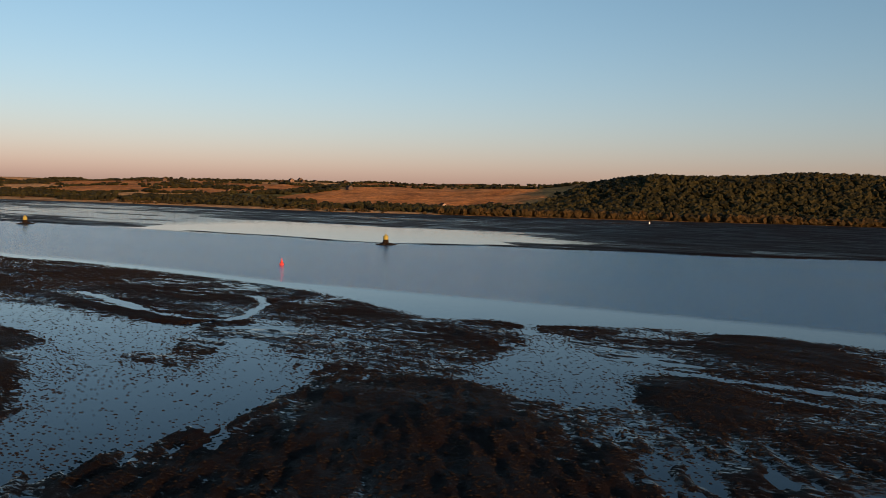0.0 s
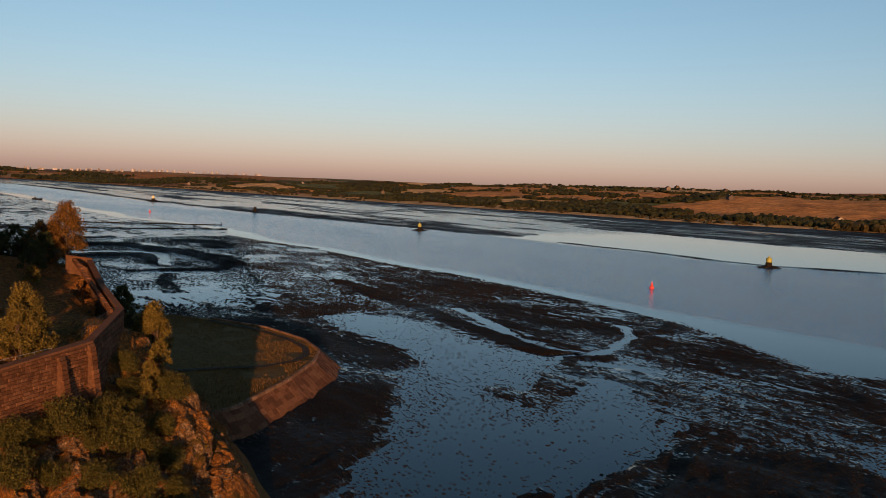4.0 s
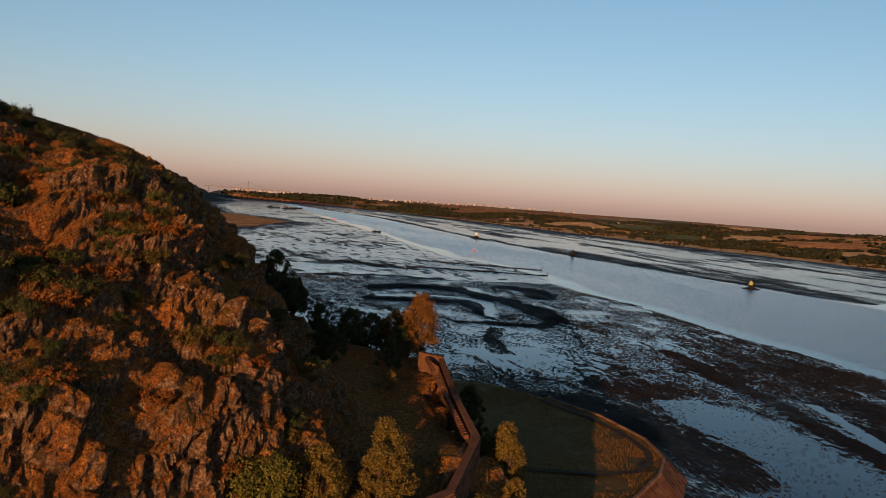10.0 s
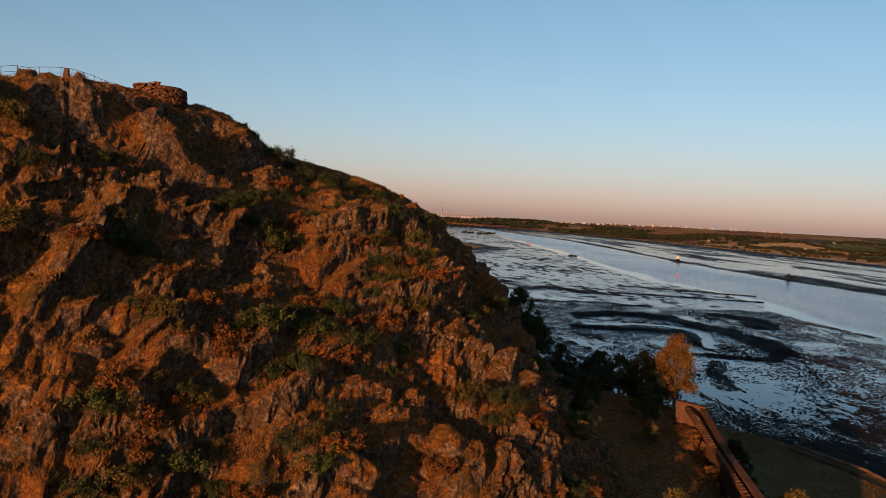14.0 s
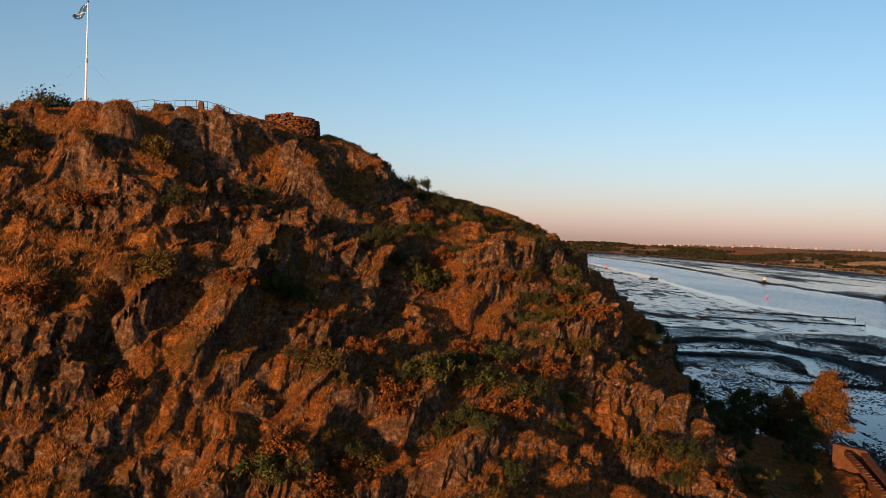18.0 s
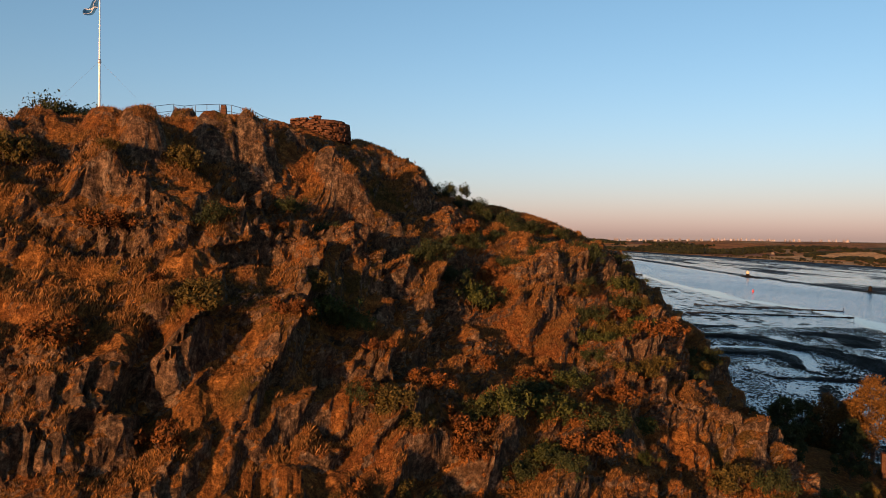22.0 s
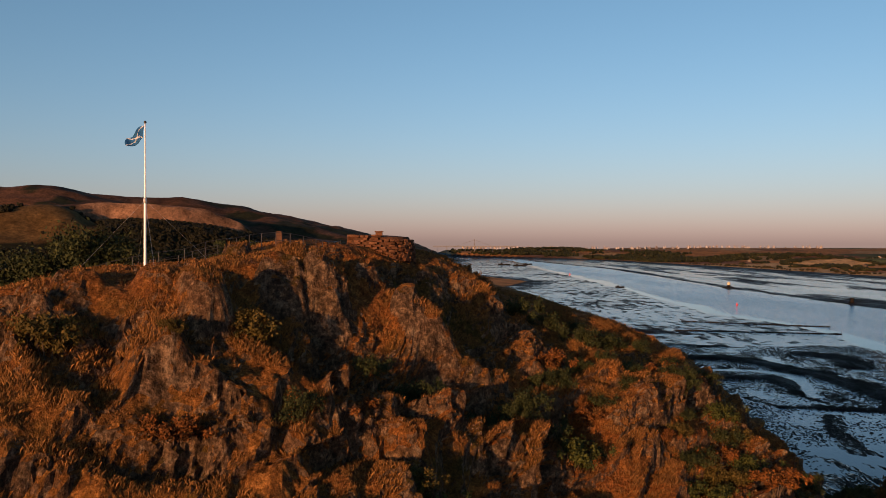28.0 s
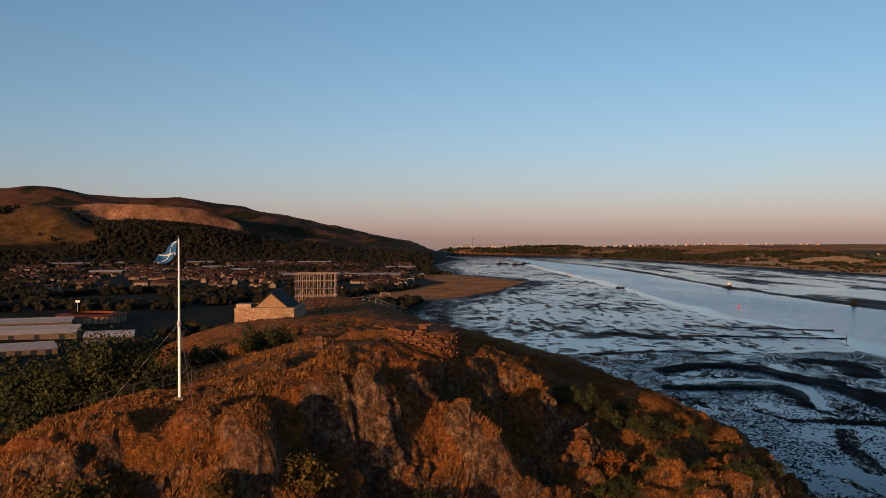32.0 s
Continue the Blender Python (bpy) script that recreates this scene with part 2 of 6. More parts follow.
def masonry_material(name, a, b, c):
    m = material(name, rough=0.92)
    g = Graph(m)
    col = g.ramp(g.random(), (0.0, a), (0.5, b), (1.0, c))
    col = g.mix(1.0, col, g.ramp(g.noise(2.5, 6, rough=0.7), (0.3, 0.6), (0.7, 1.3)), "MULTIPLY")
    col = g.mix(g.ramp(g.noise(0.3, 4), (0.5, 0.0), (0.75, 0.5)), col, tuple(v * 0.45 for v in b))
    g.finish(col, 0.92, g.bump(g.noise(6.0, 6), 0.7, 0.05))
    return m


ROCK, GROUND, WATER = rock_material(), ground_material(), water_material()
STONE = masonry_material("red_sandstone", (0.070, 0.030, 0.015), (0.105, 0.045, 0.022), (0.15, 0.070, 0.036))
PALE_STONE = masonry_material("pale_sandstone", (0.22, 0.15, 0.09), (0.27, 0.185, 0.11), (0.33, 0.24, 0.155))
MORTAR = masonry_material("old_mortar", (0.07, 0.033, 0.018), (0.085, 0.04, 0.022), (0.10, 0.05, 0.028))
LAWN = turf_material("short_turf", (0.045, 0.026, 0.007), (0.10, 0.058, 0.015), (0.16, 0.098, 0.028), 0.6)
DRY_GRASS = leaf_material("dry_grass", (0.05, 0.023, 0.006), (0.24, 0.112, 0.030))
LEAF_GREEN = leaf_material("green_leaves", (0.02, 0.028, 0.007), (0.065, 0.068, 0.015))
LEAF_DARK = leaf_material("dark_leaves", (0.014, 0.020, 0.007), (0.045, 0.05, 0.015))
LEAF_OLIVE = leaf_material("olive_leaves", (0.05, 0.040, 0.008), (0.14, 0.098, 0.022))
LEAF_RUST = leaf_material("rusty_leaves", (0.06, 0.021, 0.005), (0.165, 0.062, 0.014))
BARK = turf_material("bark", (0.03, 0.02, 0.015), (0.08, 0.055, 0.04), (0.14, 0.10, 0.07), 3.0)
WHITE_PAINT = material("white_paint", (0.8, 0.8, 0.78), 0.4)
IRON = material("dark_iron", (0.03, 0.03, 0.032), 0.5, 0.6)
STEEL = material("galvanised_steel", (0.42, 0.42, 0.42), 0.45, 0.8)


# ---- builders ----
def mesh(name, verts, faces, mat, shade=False):
    me = bpy.data.meshes.new(name)
    if isinstance(faces, np.ndarray):
        me.vertices.add(len(verts))
        me.vertices.foreach_set("co", np.asarray(verts, np.float32).ravel())
        k = faces.shape[1]
        me.loops.add(faces.size)
        me.loops.foreach_set("vertex_index", faces.astype(np.int32).ravel())
        me.polygons.add(len(faces))
        me.polygons.foreach_set("loop_start", np.arange(0, faces.size, k, dtype=np.int32))
        me.update(calc_edges=True)
        me.validate()
    else:
        me.from_pydata([tuple(v) for v in verts], [], faces)
    for one in mat if isinstance(mat, (list, tuple)) else [mat]:
        me.materials.append(one)
    me.polygons.foreach_set("use_smooth", np.full(len(me.polygons), shade))
    return me


def part(name, data, parent=None, label="", at=None):
    """Links a mesh as one object, under a thing or a part."""
    ob = new(name, data)
    if parent:
        ob.parent = parent
    if at is not None:
        ob.matrix_local = at
    return tagged(ob, label)


def thing(name, label, category, group="", kind="", at=None, data=None):
    ob = new(name, data)
    if at is not None:
        ob.matrix_world = at
    return tagged(ob, label, category, group, kind)


def grid_faces(nx, ny):
    i = np.arange(nx * ny).reshape(ny, nx)
    return np.stack([i[:-1, :-1], i[:-1, 1:], i[1:, 1:], i[1:, :-1]], -1).reshape(-1, 4)


def graded(*runs):
    """Places along an axis: (start, step) runs up to the next start, the last is the end."""
    out = []
    for (a, sa), (b, _) in zip(runs, runs[1:]):
        out += list(np.linspace(a, b, max(2, int(round((b - a) / sa)) + 1))[:-1])
    return np.array(out + [runs[-1][0]])


class Shape:
    """Gathers boxes, bars and rods for one mesh."""

    def __init__(self):
        self.v, self.f = [], []

    def add(self, verts, faces):
        n = len(self.v)
        self.v += [tuple(v) for v in verts]
        self.f += [tuple(n + i for i in f) for f in faces]
        return self

    def box(self, lo, hi, m=None, taper=0.0):
        x0, y0, z0, x1, y1, z1 = *lo, *hi
        t = taper
        v = [(x0, y0, z0), (x1, y0, z0), (x1, y1, z0), (x0, y1, z0), (x0 + t, y0 + t, z1), (x1 - t, y0 + t, z1), (x1 - t, y1 - t, z1), (x0 + t, y1 - t, z1)]
        v = [m @ Vector(p) for p in v] if m else v
        return self.add(v, [(3, 2, 1, 0), (4, 5, 6, 7), (0, 1, 5, 4), (1, 2, 6, 5), (2, 3, 7, 6), (3, 0, 4, 7)])

    def rod(self, a, b, ra, rb=None, sides=8, caps=True):
        a, b, rb = Vector(a), Vector(b), ra if rb is None else rb
        q = (b - a).to_track_quat("Z", "Y")
        v = []
        for p, r in ((a, ra), (b, rb)):
            v += [p + q @ Vector((r * math.cos(2 * math.pi * k / sides), r * math.sin(2 * math.pi * k / sides), 0)) for k in range(sides)]
        f = [(k, (k + 1) % sides, sides + (k + 1) % sides, sides + k) for k in range(sides)]
        if caps:
            f += [tuple(range(sides - 1, -1, -1)), tuple(range(sides, 2 * sides))]
        return self.add(v, f)

    def lathe(self, profile, sides=16, at=(0, 0, 0)):
        v, f = [], []
        for r, z in profile:
            v += [(at[0] + r * math.cos(2 * math.pi * k / sides), at[1] + r * math.sin(2 * math.pi * k / sides), at[2] + z) for k in range(sides)]
        for j in range(len(profile) - 1):
            f += [(j * sides + k, j * sides + (k + 1) % sides, (j + 1) * sides + (k + 1) % sides, (j + 1) * sides + k) for k in range(sides)]
        f += [tuple(range(sides - 1, -1, -1)), tuple(range((len(profile) - 1) * sides, len(profile) * sides))]
        return self.add(v, f)

    def done(self, name, mat, shade=False):
        return mesh(name, self.v, self.f, mat, shade)


# ---- the rock: spot heights of its crest, faces, foot and terraces ----
CREST = [(-37, 67, 70.8), (-35.6, 73, 72.5), (-29.7, 70.5, 71.6), (-25.5, 79.5, 73.0), (-20.5, 82, 72.3), (-18.2, 88, 72.1), (-13, 89.2, 71.4), (-9.5, 90.5, 70)]
SADDLE = [(-7, 92, 68.2), (-4.7, 100, 67.2), (0, 105, 67), (5, 106, 65.4), (11.8, 104, 61.4), (13.5, 96, 59.8), (19.5, 106, 56.5)]
UPPER = [(-31, 60, 66), (-22, 64.4, 66.7), (-17, 69.3, 65.9), (-14, 82.4, 68.9), (-8, 85, 66.8), (1, 83, 59.8), (10, 90.4, 58.4), (19, 94.5, 52.6), (-28, 67.5, 70.2)]
MIDDLE = [(-27, 58.3, 61.7), (-19, 65, 61.9), (-18, 58.4, 57.1), (-11, 69, 60), (-4, 73, 54.4), (3.3, 80.3, 56.3), (8, 73.5, 49), (20.5, 76, 44), (0.5, 69, 51.5)]
LOWER = [(-26, 52.6, 57.1), (-25, 48.8, 52.6), (-19.4, 51.1, 48.1), (-14, 53.8, 49.2), (-11, 59.2, 52.2), (1.6, 57.2, 44.2), (14, 69.5, 42.8), (15, 63.4, 38.9), (22, 68.2, 37.4), (-23, 57.8, 60.2)]
FOOT = [(6, 54, 36.8), (12.8, 59.2, 33.5), (20, 63.5, 29), (30, 60, 20), (41, 65, 19), (50, 74, 19.5), (54.2, 72.1, 15.4), (56, 68.4, 9), (0, 49, 33), (-17, 44, 40)]
TERRACE = [(27, 69, 27), (36, 73, 26.5), (44, 84, 26.5), (47, 98, 28), (50, 117, 31), (34, 98, 33), (30, 112, 38), (58, 86, 21), (62, 100, 18), (63, 120, 20), (52.5, 127, 31.5), (49.0, 84, 28.2), (51.6, 93, 27.4), (53.0, 105, 27.8), (54.6, 116, 29.5), (58, 104, 20), (60, 112, 20)]
BACK = [(-40, 95, 68.0), (-46, 112, 66.6), (-42, 148, 68.2), (-50, 143, 67.3), (-22, 125, 69.6), (-5, 135, 66), (-30, 175, 68), (-42, 222, 64.5), (-15, 200, 62), (12, 150, 52), (30, 140, 38)]
SKIRT = [(-75, 70, 40), (-80, 120, 42), (-85, 180, 36), (-120, 60, 4), (-130, 150, 4), (-110, 240, 4), (-30, 290, 3), (45, 250, 3), (72, 190, 4), (76, 125, 5)]
RING = [(70, 85, 4.5), (66, 62, 1), (48, 42, 1), (5, 26, 1), (-30, 22, 2), (-75, 34, 2), (58, 150, 18), (40, 190, 22), (20, 230, 25), (-60, 225, 55)]
SPOTS = np.array(CREST + SADDLE + UPPER + MIDDLE + LOWER + FOOT + TERRACE + BACK + SKIRT + RING, float)


def spline_weights(p, stiff=0.08):
    """A thin plate laid over the spot heights."""
    d = np.hypot(p[:, None, 0] - p[None, :, 0], p[:, None, 1] - p[None, :, 1])
    k = np.where(d > 0, d**2 * np.log(np.maximum(d, 1e-9)), 0) + stiff * np.eye(len(p)) * 8
    q = np.c_[np.ones(len(p)), p[:, :2]]
    a = np.block([[k, q], [q.T, np.zeros((3, 3))]])
    return np.linalg.solve(a, np.r_[p[:, 2], 0, 0, 0])


PLATE = spline_weights(SPOTS)


# small rises and dips of the crest: middle, reach and height
SETTLED = [(-7.0, 96.5, 4.5, -1.7), (-4.5, 109, 5, -1.2), (2.5, 109, 5, -0.9), (-33, 79, 5, -1.1), (-39.5, 77.5, 6, -2.2), (-24, 82, 5, 0.5), (-15, 91, 3, 0.2), (-18.6, 84.5, 3.2, 0.7), (11.5, 97.5, 4, -1.2), (16, 95.5, 4, -1.7), (19.5, 107.5, 4, -1.2), (23.5, 98.5, 4, 1.8)]


def rock_height(x, y):
    out = PLATE[-3] + PLATE[-2] * x + PLATE[-1] * y
    for (px, py, _), w in zip(SPOTS, PLATE):
        d2 = (x - px) ** 2 + (y - py) ** 2 + 1e-9
        out = out + w * 0.5 * d2 * np.log(d2)
    for px, py, r, dz in SETTLED:
        out = out + dz * np.exp(-((x - px) ** 2 + (y - py) ** 2) / r**2)
    edge = smooth(1.25, 0.9, np.hypot((x + 22) / 118, (y - 140) / 160))
    return out * edge - 3 * (1 - edge)


HOLLOWS = [(-22.5, 70.0, 3.6, 2.8), (-18.0, 72.5, 4.5, 2.8), (-23.0, 65.5, 4.5, 2.0), (-11.5, 83.5, 5.0, 2.0), (-5.0, 88.0, 5.0, 2.0), (0.0, 96.0, 5.0, 1.0), (-26.0, 70.8, 2.2, 1.6), (-32.0, 62.5, 3.0, 1.4), (-13, 66, 3.5, 1.2)]
BOULDERS = [(-27.9, 76.8, 0.9, 0.9), (-27.4, 66.8, 1.6, 2.0), (-30.2, 67.6, 1.6, 1.4), (-21.3, 74.2, 1.6, 1.5), (-24.0, 73.0, 1.3, 1.1), (-19.2, 78.5, 1.2, 0.9), (-15.5, 76.5, 1.6, 1.2), (-34.5, 66.5, 1.5, 0.9), (-20.0, 66.5, 1.6, 1.4), (-29.0, 63.0, 1.6, 1.1), (-36.5, 63.5, 1.6, 1.0), (-14.2, 86.0, 1.4, 0.8)]
# buttresses that stand out of the face, low end and high end, reach and depth: steep to one side, sloping to the other
RIBS = [
    ((-14.1, 66.2, 56.1), (-10.5, 71.9, 59.6), 2.4, 1.5), ((-9.5, 70.1, 56.3), (-7.3, 75.6, 60.8), 2.4, 1.6), ((-10.3, 57.5, 52.4), (-7.9, 63.8, 52.9), 2.2, 1.4), ((-16.6, 62.2, 58.4), (-15.4, 67.5, 61.1), 2.2, 1.5),
    ((-20.5, 65.0, 63.3), (-18.0, 70.8, 64.6), 2.0, 1.2), ((2.9, 83.9, 60.4), (9.4, 91.4, 60.5), 3.6, 1.4), ((9.4, 91.4, 60.5), (13.0, 88.1, 56.0), 3.6, 1.4), ((0.6, 60.5, 47.2), (4.6, 66.6, 49.9), 2.6, 1.4),
    ((12.2, 76.7, 48.0), (21.3, 78.8, 43.8), 3.4, 1.5), ((-26.7, 50.2, 52.3), (-25.1, 49.6, 49.0), 1.6, 1.5), ((-23.9, 50.4, 49.8), (-22.5, 53.0, 51.8), 1.6, 1.4), ((-21.9, 55.5, 55.5), (-20.9, 57.6, 57.5), 1.8, 1.3),
]
RIBS += [((-17.0, 54.6, 54.4), (-16.4, 58.6, 56.8), 1.7, 1.3), ((-13.6, 50.1, 48.3), (-12.0, 53.0, 49.5), 1.6, 1.3), ((-2.9, 62.3, 50.5), (-0.9, 70.8, 52.5), 2.2, 1.4), ((-14.4, 59.9, 53.7), (-14.1, 66.2, 56.1), 1.8, 1.3), ((15.0, 63.3, 35.5), (18.0, 66.5, 39.0), 2.6, 1.3)]
# clefts between them
CLEFTS = [
    ((-19.8, 72.3, 67.9), (-15.8, 73.5, 65.3), 3.0, 1.6), ((-15.8, 73.5, 65.3), (-10.2, 74.7, 63.6), 3.2, 2.0), ((-10.2, 74.7, 63.6), (-4.5, 77.6, 60.8), 3.2, 2.0), ((-19.7, 51.0, 52.3), (-22.1, 53.6, 54.4), 1.5, 1.8),
    ((-25.0, 50.7, 50.0), (-24.5, 50.9, 53.0), 1.2, 1.5), ((-16.0, 70.1, 63.8), (-13.8, 68.3, 59.4), 1.6, 1.5), ((-2.5, 80.1, 59.8), (0.7, 85.2, 64.1), 3.0, 1.6), ((-19.6, 49.4, 49.0), (-17.9, 53.3, 52.6), 1.5, 1.8), ((-8.2, 65.9, 54.7), (-6.0, 71.2, 55.9), 1.8, 1.6), ((-12, 66.0, 54.0), (-3.0, 68.0, 52.5), 2.2, 1.3), ((-6, 60, 48.3), (4.0, 66.0, 49.0), 2.0, 1.2),
]


def strata(p, size, seed):
    """Slabs leaning over to one side: each rises slowly and breaks off sharply."""
    x, y, z = p.T
    q = (0.85 * x - 0.45 * z + 0.15 * y) / size + 1.15 * fbm(x / (2.3 * size), y / (2.3 * size), z / (2.6 * size), 3, seed)
    f = q - np.floor(q)
    rise = np.where(f < 0.8, f / 0.8, (1 - f) / 0.2) - 0.5
    much = np.clip(0.75 + 1.3 * value_noise(x / (1.6 * size), y / (1.6 * size), z / (1.1 * size), seed + 9), 0, 1.6)
    return rise * much * size


def ridge(p, a, b, reach, lop):
    """Nearness to a line in space; lop makes its far side the steeper one."""
    a, b = np.array(a), np.array(b)
    way = b - a
    f = np.clip(((p - a) @ way) / (way @ way), -0.25, 1.15)
    off = p - a - f[:, None] * way
    right = np.array((1.0, -0.35, -0.25))
    right = right - way * (right @ way) / (way @ way)
    side = off @ right / np.linalg.norm(right)
    return smooth(1.15, 0.1, np.linalg.norm(off, axis=1) / np.where(side > 0, reach * lop, reach))


def build_rock():
    gx = graded((-150, 4), (-60, 0.8), (-43, 0.17), (30, 0.35), (64, 1.0), (90, 0))
    gy = graded((10, 2), (40, 0.5), (46, 0.17), (100, 0.45), (150, 1.2), (250, 4), (310, 0))
    x, y = (a.ravel() for a in np.meshgrid(gx, gy))
    z = rock_height(x, y)
    p = np.stack([x, y, z], 1)
    sy, sx = (a.ravel() for a in np.gradient(z.reshape(len(gy), len(gx)), gy, gx))
    n = np.stack([-sx, -sy, np.ones_like(x)], 1)
    steep = np.hypot(sx, sy)
    n /= np.linalg.norm(n, axis=1)[:, None]
    crag = smooth(0.25, 0.8, steep) * smooth(1, 9, z)
    w = p * (1.0, 1.0, 0.7) + 0.9 * np.stack([fbm(x / 4, y / 4, z / 4, 3, s) for s in (3, 4, 5)], 1)
    lean = np.stack([w[:, 0] - 0.7 * w[:, 2], w[:, 1], w[:, 2] * 0.9 + 0.25 * w[:, 0]], 1)
    bare = smooth(-0.22, 0.22, fbm(x / 7, y / 7, z / 5, 3, 17))
    turn = 0.75 + 0.5 * fbm(x / 25, y / 25, 0, 2, 15)
    rib = np.stack([w[:, 0] - turn * w[:, 2], w[:, 1] * 0.9 + 0.3 * w[:, 2], w[:, 2] * 0.55 + 0.3 * w[:, 0]], 1)
    boss = (billow(rib / 7.5, 11) * 1.9 + billow(rib / 3.4, 12) * 1.5) * (1 - 0.4 * smooth(-8, -22, x) * smooth(54, 62, z)) + billow(rib / 1.6, 13) * 0.6
    slab = (strata(p, 4.0, 61) * 0.11 + strata(p, 1.9, 71) * (0.10 + 0.14 * bare)) * smooth(0.5, 1.1, steep) + strata(p, 0.9, 81) * 0.26 * (0.3 + bare)
    shape = np.zeros_like(x)
    for a, b, reach, tall in RIBS:
        shape = np.maximum(shape, tall * ridge(p, a, b, reach, 0.5))
    bare = np.maximum(bare, smooth(0.2, 0.9, shape))
    for a, b, reach, deep in CLEFTS:
        shape = shape - deep * ridge(p, a, b, reach, 1.0)
    rough = (facets(lean, 1.5, 23) * 0.26 + facets(lean, 0.8, 37) * 0.34 + facets(lean, 0.42, 41) * 0.36) * (0.30 + 0.9 * bare)
    gully = boss + slab + shape + fbm((x - 0.5 * z) / 10, y / 10, z / 12, 3, 7, ridged=True) * 0.8 - 0.3
    crack = fbm((x - 0.4 * z) / 1.6, y / 1.6, z / 5, 3, 19, ridged=True) * 0.25 * (0.3 + bare)
    # ledges run across the face, each with a steeper riser below it
    q = z / 2.9 + fbm(x / 9, y / 9, 0, 3, 29) * 1.7
    ledge = q - np.floor(q)
    ledge = ((smooth(0.0, 0.55, ledge) - ledge) * 1.6 - 0.3) * crag
    lump0 = fbm(x / 1.5, y / 1.5, 0, 3, 33)
    lump = fbm(x / 14, y / 14, 0, 3, 9) * 0.6 + fbm(x / 1.2, y / 1.2, 0, 3, 13) * 0.12
    p[:, 2] += ledge
    for hx, hy, ra, deep in HOLLOWS:
        p[:, 2] -= deep * smooth(1.2, 0.4, np.hypot(x - hx, y - hy) / ra)
    for hx, hy, ra, tall in BOULDERS:
        near = smooth(1.2, 0.6, np.hypot(x - hx + 0.5 * lump0, y - hy) / ra)
        p[:, 2] += tall * near
        bare = np.maximum(bare, near)
    calm = 1 - 0.3 * smooth(-14, -9, x) * smooth(84, 91, y) * smooth(8, 2, x)
    crag, rough = crag * calm, rough * calm
    p = p + n * (crag * (gully + crack) + np.maximum(crag, 0.45 * smooth(45, 56, z)) * rough + smooth(2, 12, z) * lump)[:, None]
    p[:, 2] = np.where(z < 0.5, np.minimum(p[:, 2], z), p[:, 2])
    me = mesh("rock", p, grid_faces(len(gx), len(gy)), ROCK)
    me.attributes.new("bare", "FLOAT", "POINT").data.foreach_set("value", bare.astype(np.float32))
    return me


rock = thing("rock_outcrop", "steep craggy basalt rock with dry grass on its ledges", "rock", kind="structure", data=build_rock())
from mathutils.bvhtree import BVHTree  # noqa: E402

ROCK_TREE = BVHTree.FromPolygons([v.co for v in rock.data.vertices], [tuple(f.vertices) for f in rock.data.polygons])


def on_rock(x, y, default=0.0):
    hit = ROCK_TREE.ray_cast(Vector((x, y, 200)), Vector((0, 0, -1)))
    return hit[0].z if hit[0] else default


# ---- the river's bed and the land: one sheet to the horizon ----
FAR_SHORE = [(-400, 1560), (-90, 1456), (44, 1403), (205, 1340), (369, 1276), (546, 1192), (695, 1125), (930, 1115), (1180, 1095), (1400, 1050), (1830, 1000), (2500, 930), (3400, 790), (3700, 560), (3950, 320), (4150, 150), (4900, 100)]
NEAR_BANK = [(-400, 20), (0, 20), (60, 60), (110, 76), (170, 95), (215, 108), (260, 70), (320, 20), (500, -25), (900, -20), (1100, 5), (1200, 60), (1320, 120), (1560, 185), (1750, 130), (1900, 60), (2600, 40), (3300, 150), (3700, 100), (4100, 30), (4900, -100)]
NEAR_EDGE = [(-400, 275), (-60, 267), (-29, 276), (-7, 270), (7, 271), (29, 262), (45, 250), (61, 252), (80, 243), (114, 263), (153, 279), (193, 287), (230, 291), (280, 295), (315, 301), (360, 296), (410, 300), (470, 308), (560, 297), (600, 300), (680, 322), (760, 318), (875, 290), (1070, 298), (1370, 312), (1840, 318), (2500, 322), (3100, 336), (3500, 330), (3900, 235), (4150, 110), (4900, 0)]
FAR_EDGE = [(-400, 780), (-66, 672), (30, 624), (90, 618), (150, 597), (212, 584), (270, 546), (310, 539), (386, 551), (450, 545), (560, 552), (630, 540), (790, 524), (980, 500), (1330, 482), (2280, 518), (3100, 440), (3500, 420), (3900, 300), (4150, 140), (4900, 50)]
# middle, half-axes, turn and height of banks and shallows on the near flats
FORMS = [
    (245, -27, 34, 22, 10, 0.8), (182, -19, 20, 13, 20, 0.8), (132, 22, 42, 30, 30, 0.7), (105, 15, 40, 30, 0, 0.5), (161, 106, 31, 13, 35, 0.85), (160, -40, 40, 16, -25, 0.12),
    (255, 450, 34, 90, 0, -0.3), (120, 350, 60, 70, 0, -0.12), (190, 330, 70, 70, 0, -0.08), (222, 52, 12, 4, 60, 0.5), (238, 100, 10, 4, 60, 0.4), (225, 165, 20, 60, -8, 0.14), (245, 240, 32, 90, -8, 0.16), (112, 108, 14, 40, -50, 0.45), (140, 175, 10, 40, 5, 0.35),
]
# outlines of the standing pools
POOLS = [
    [(187, 213), (191, 195), (189, 182), (184, 150), (190, 134), (181, 104), (178, 90), (146, 59), (128, 57), (110, 57), (92, 58), (73, 54), (66, 62), (85, 78), (114, 112), (136, 137), (150, 146), (158, 167), (158, 193), (165, 227)],
    [(237, 41), (228, 27), (209, 6), (204, -10), (190, 5), (180, -3), (167, -11), (162, -3), (161, 11), (164, 23), (177, 35), (189, 36), (213, 34)],
]


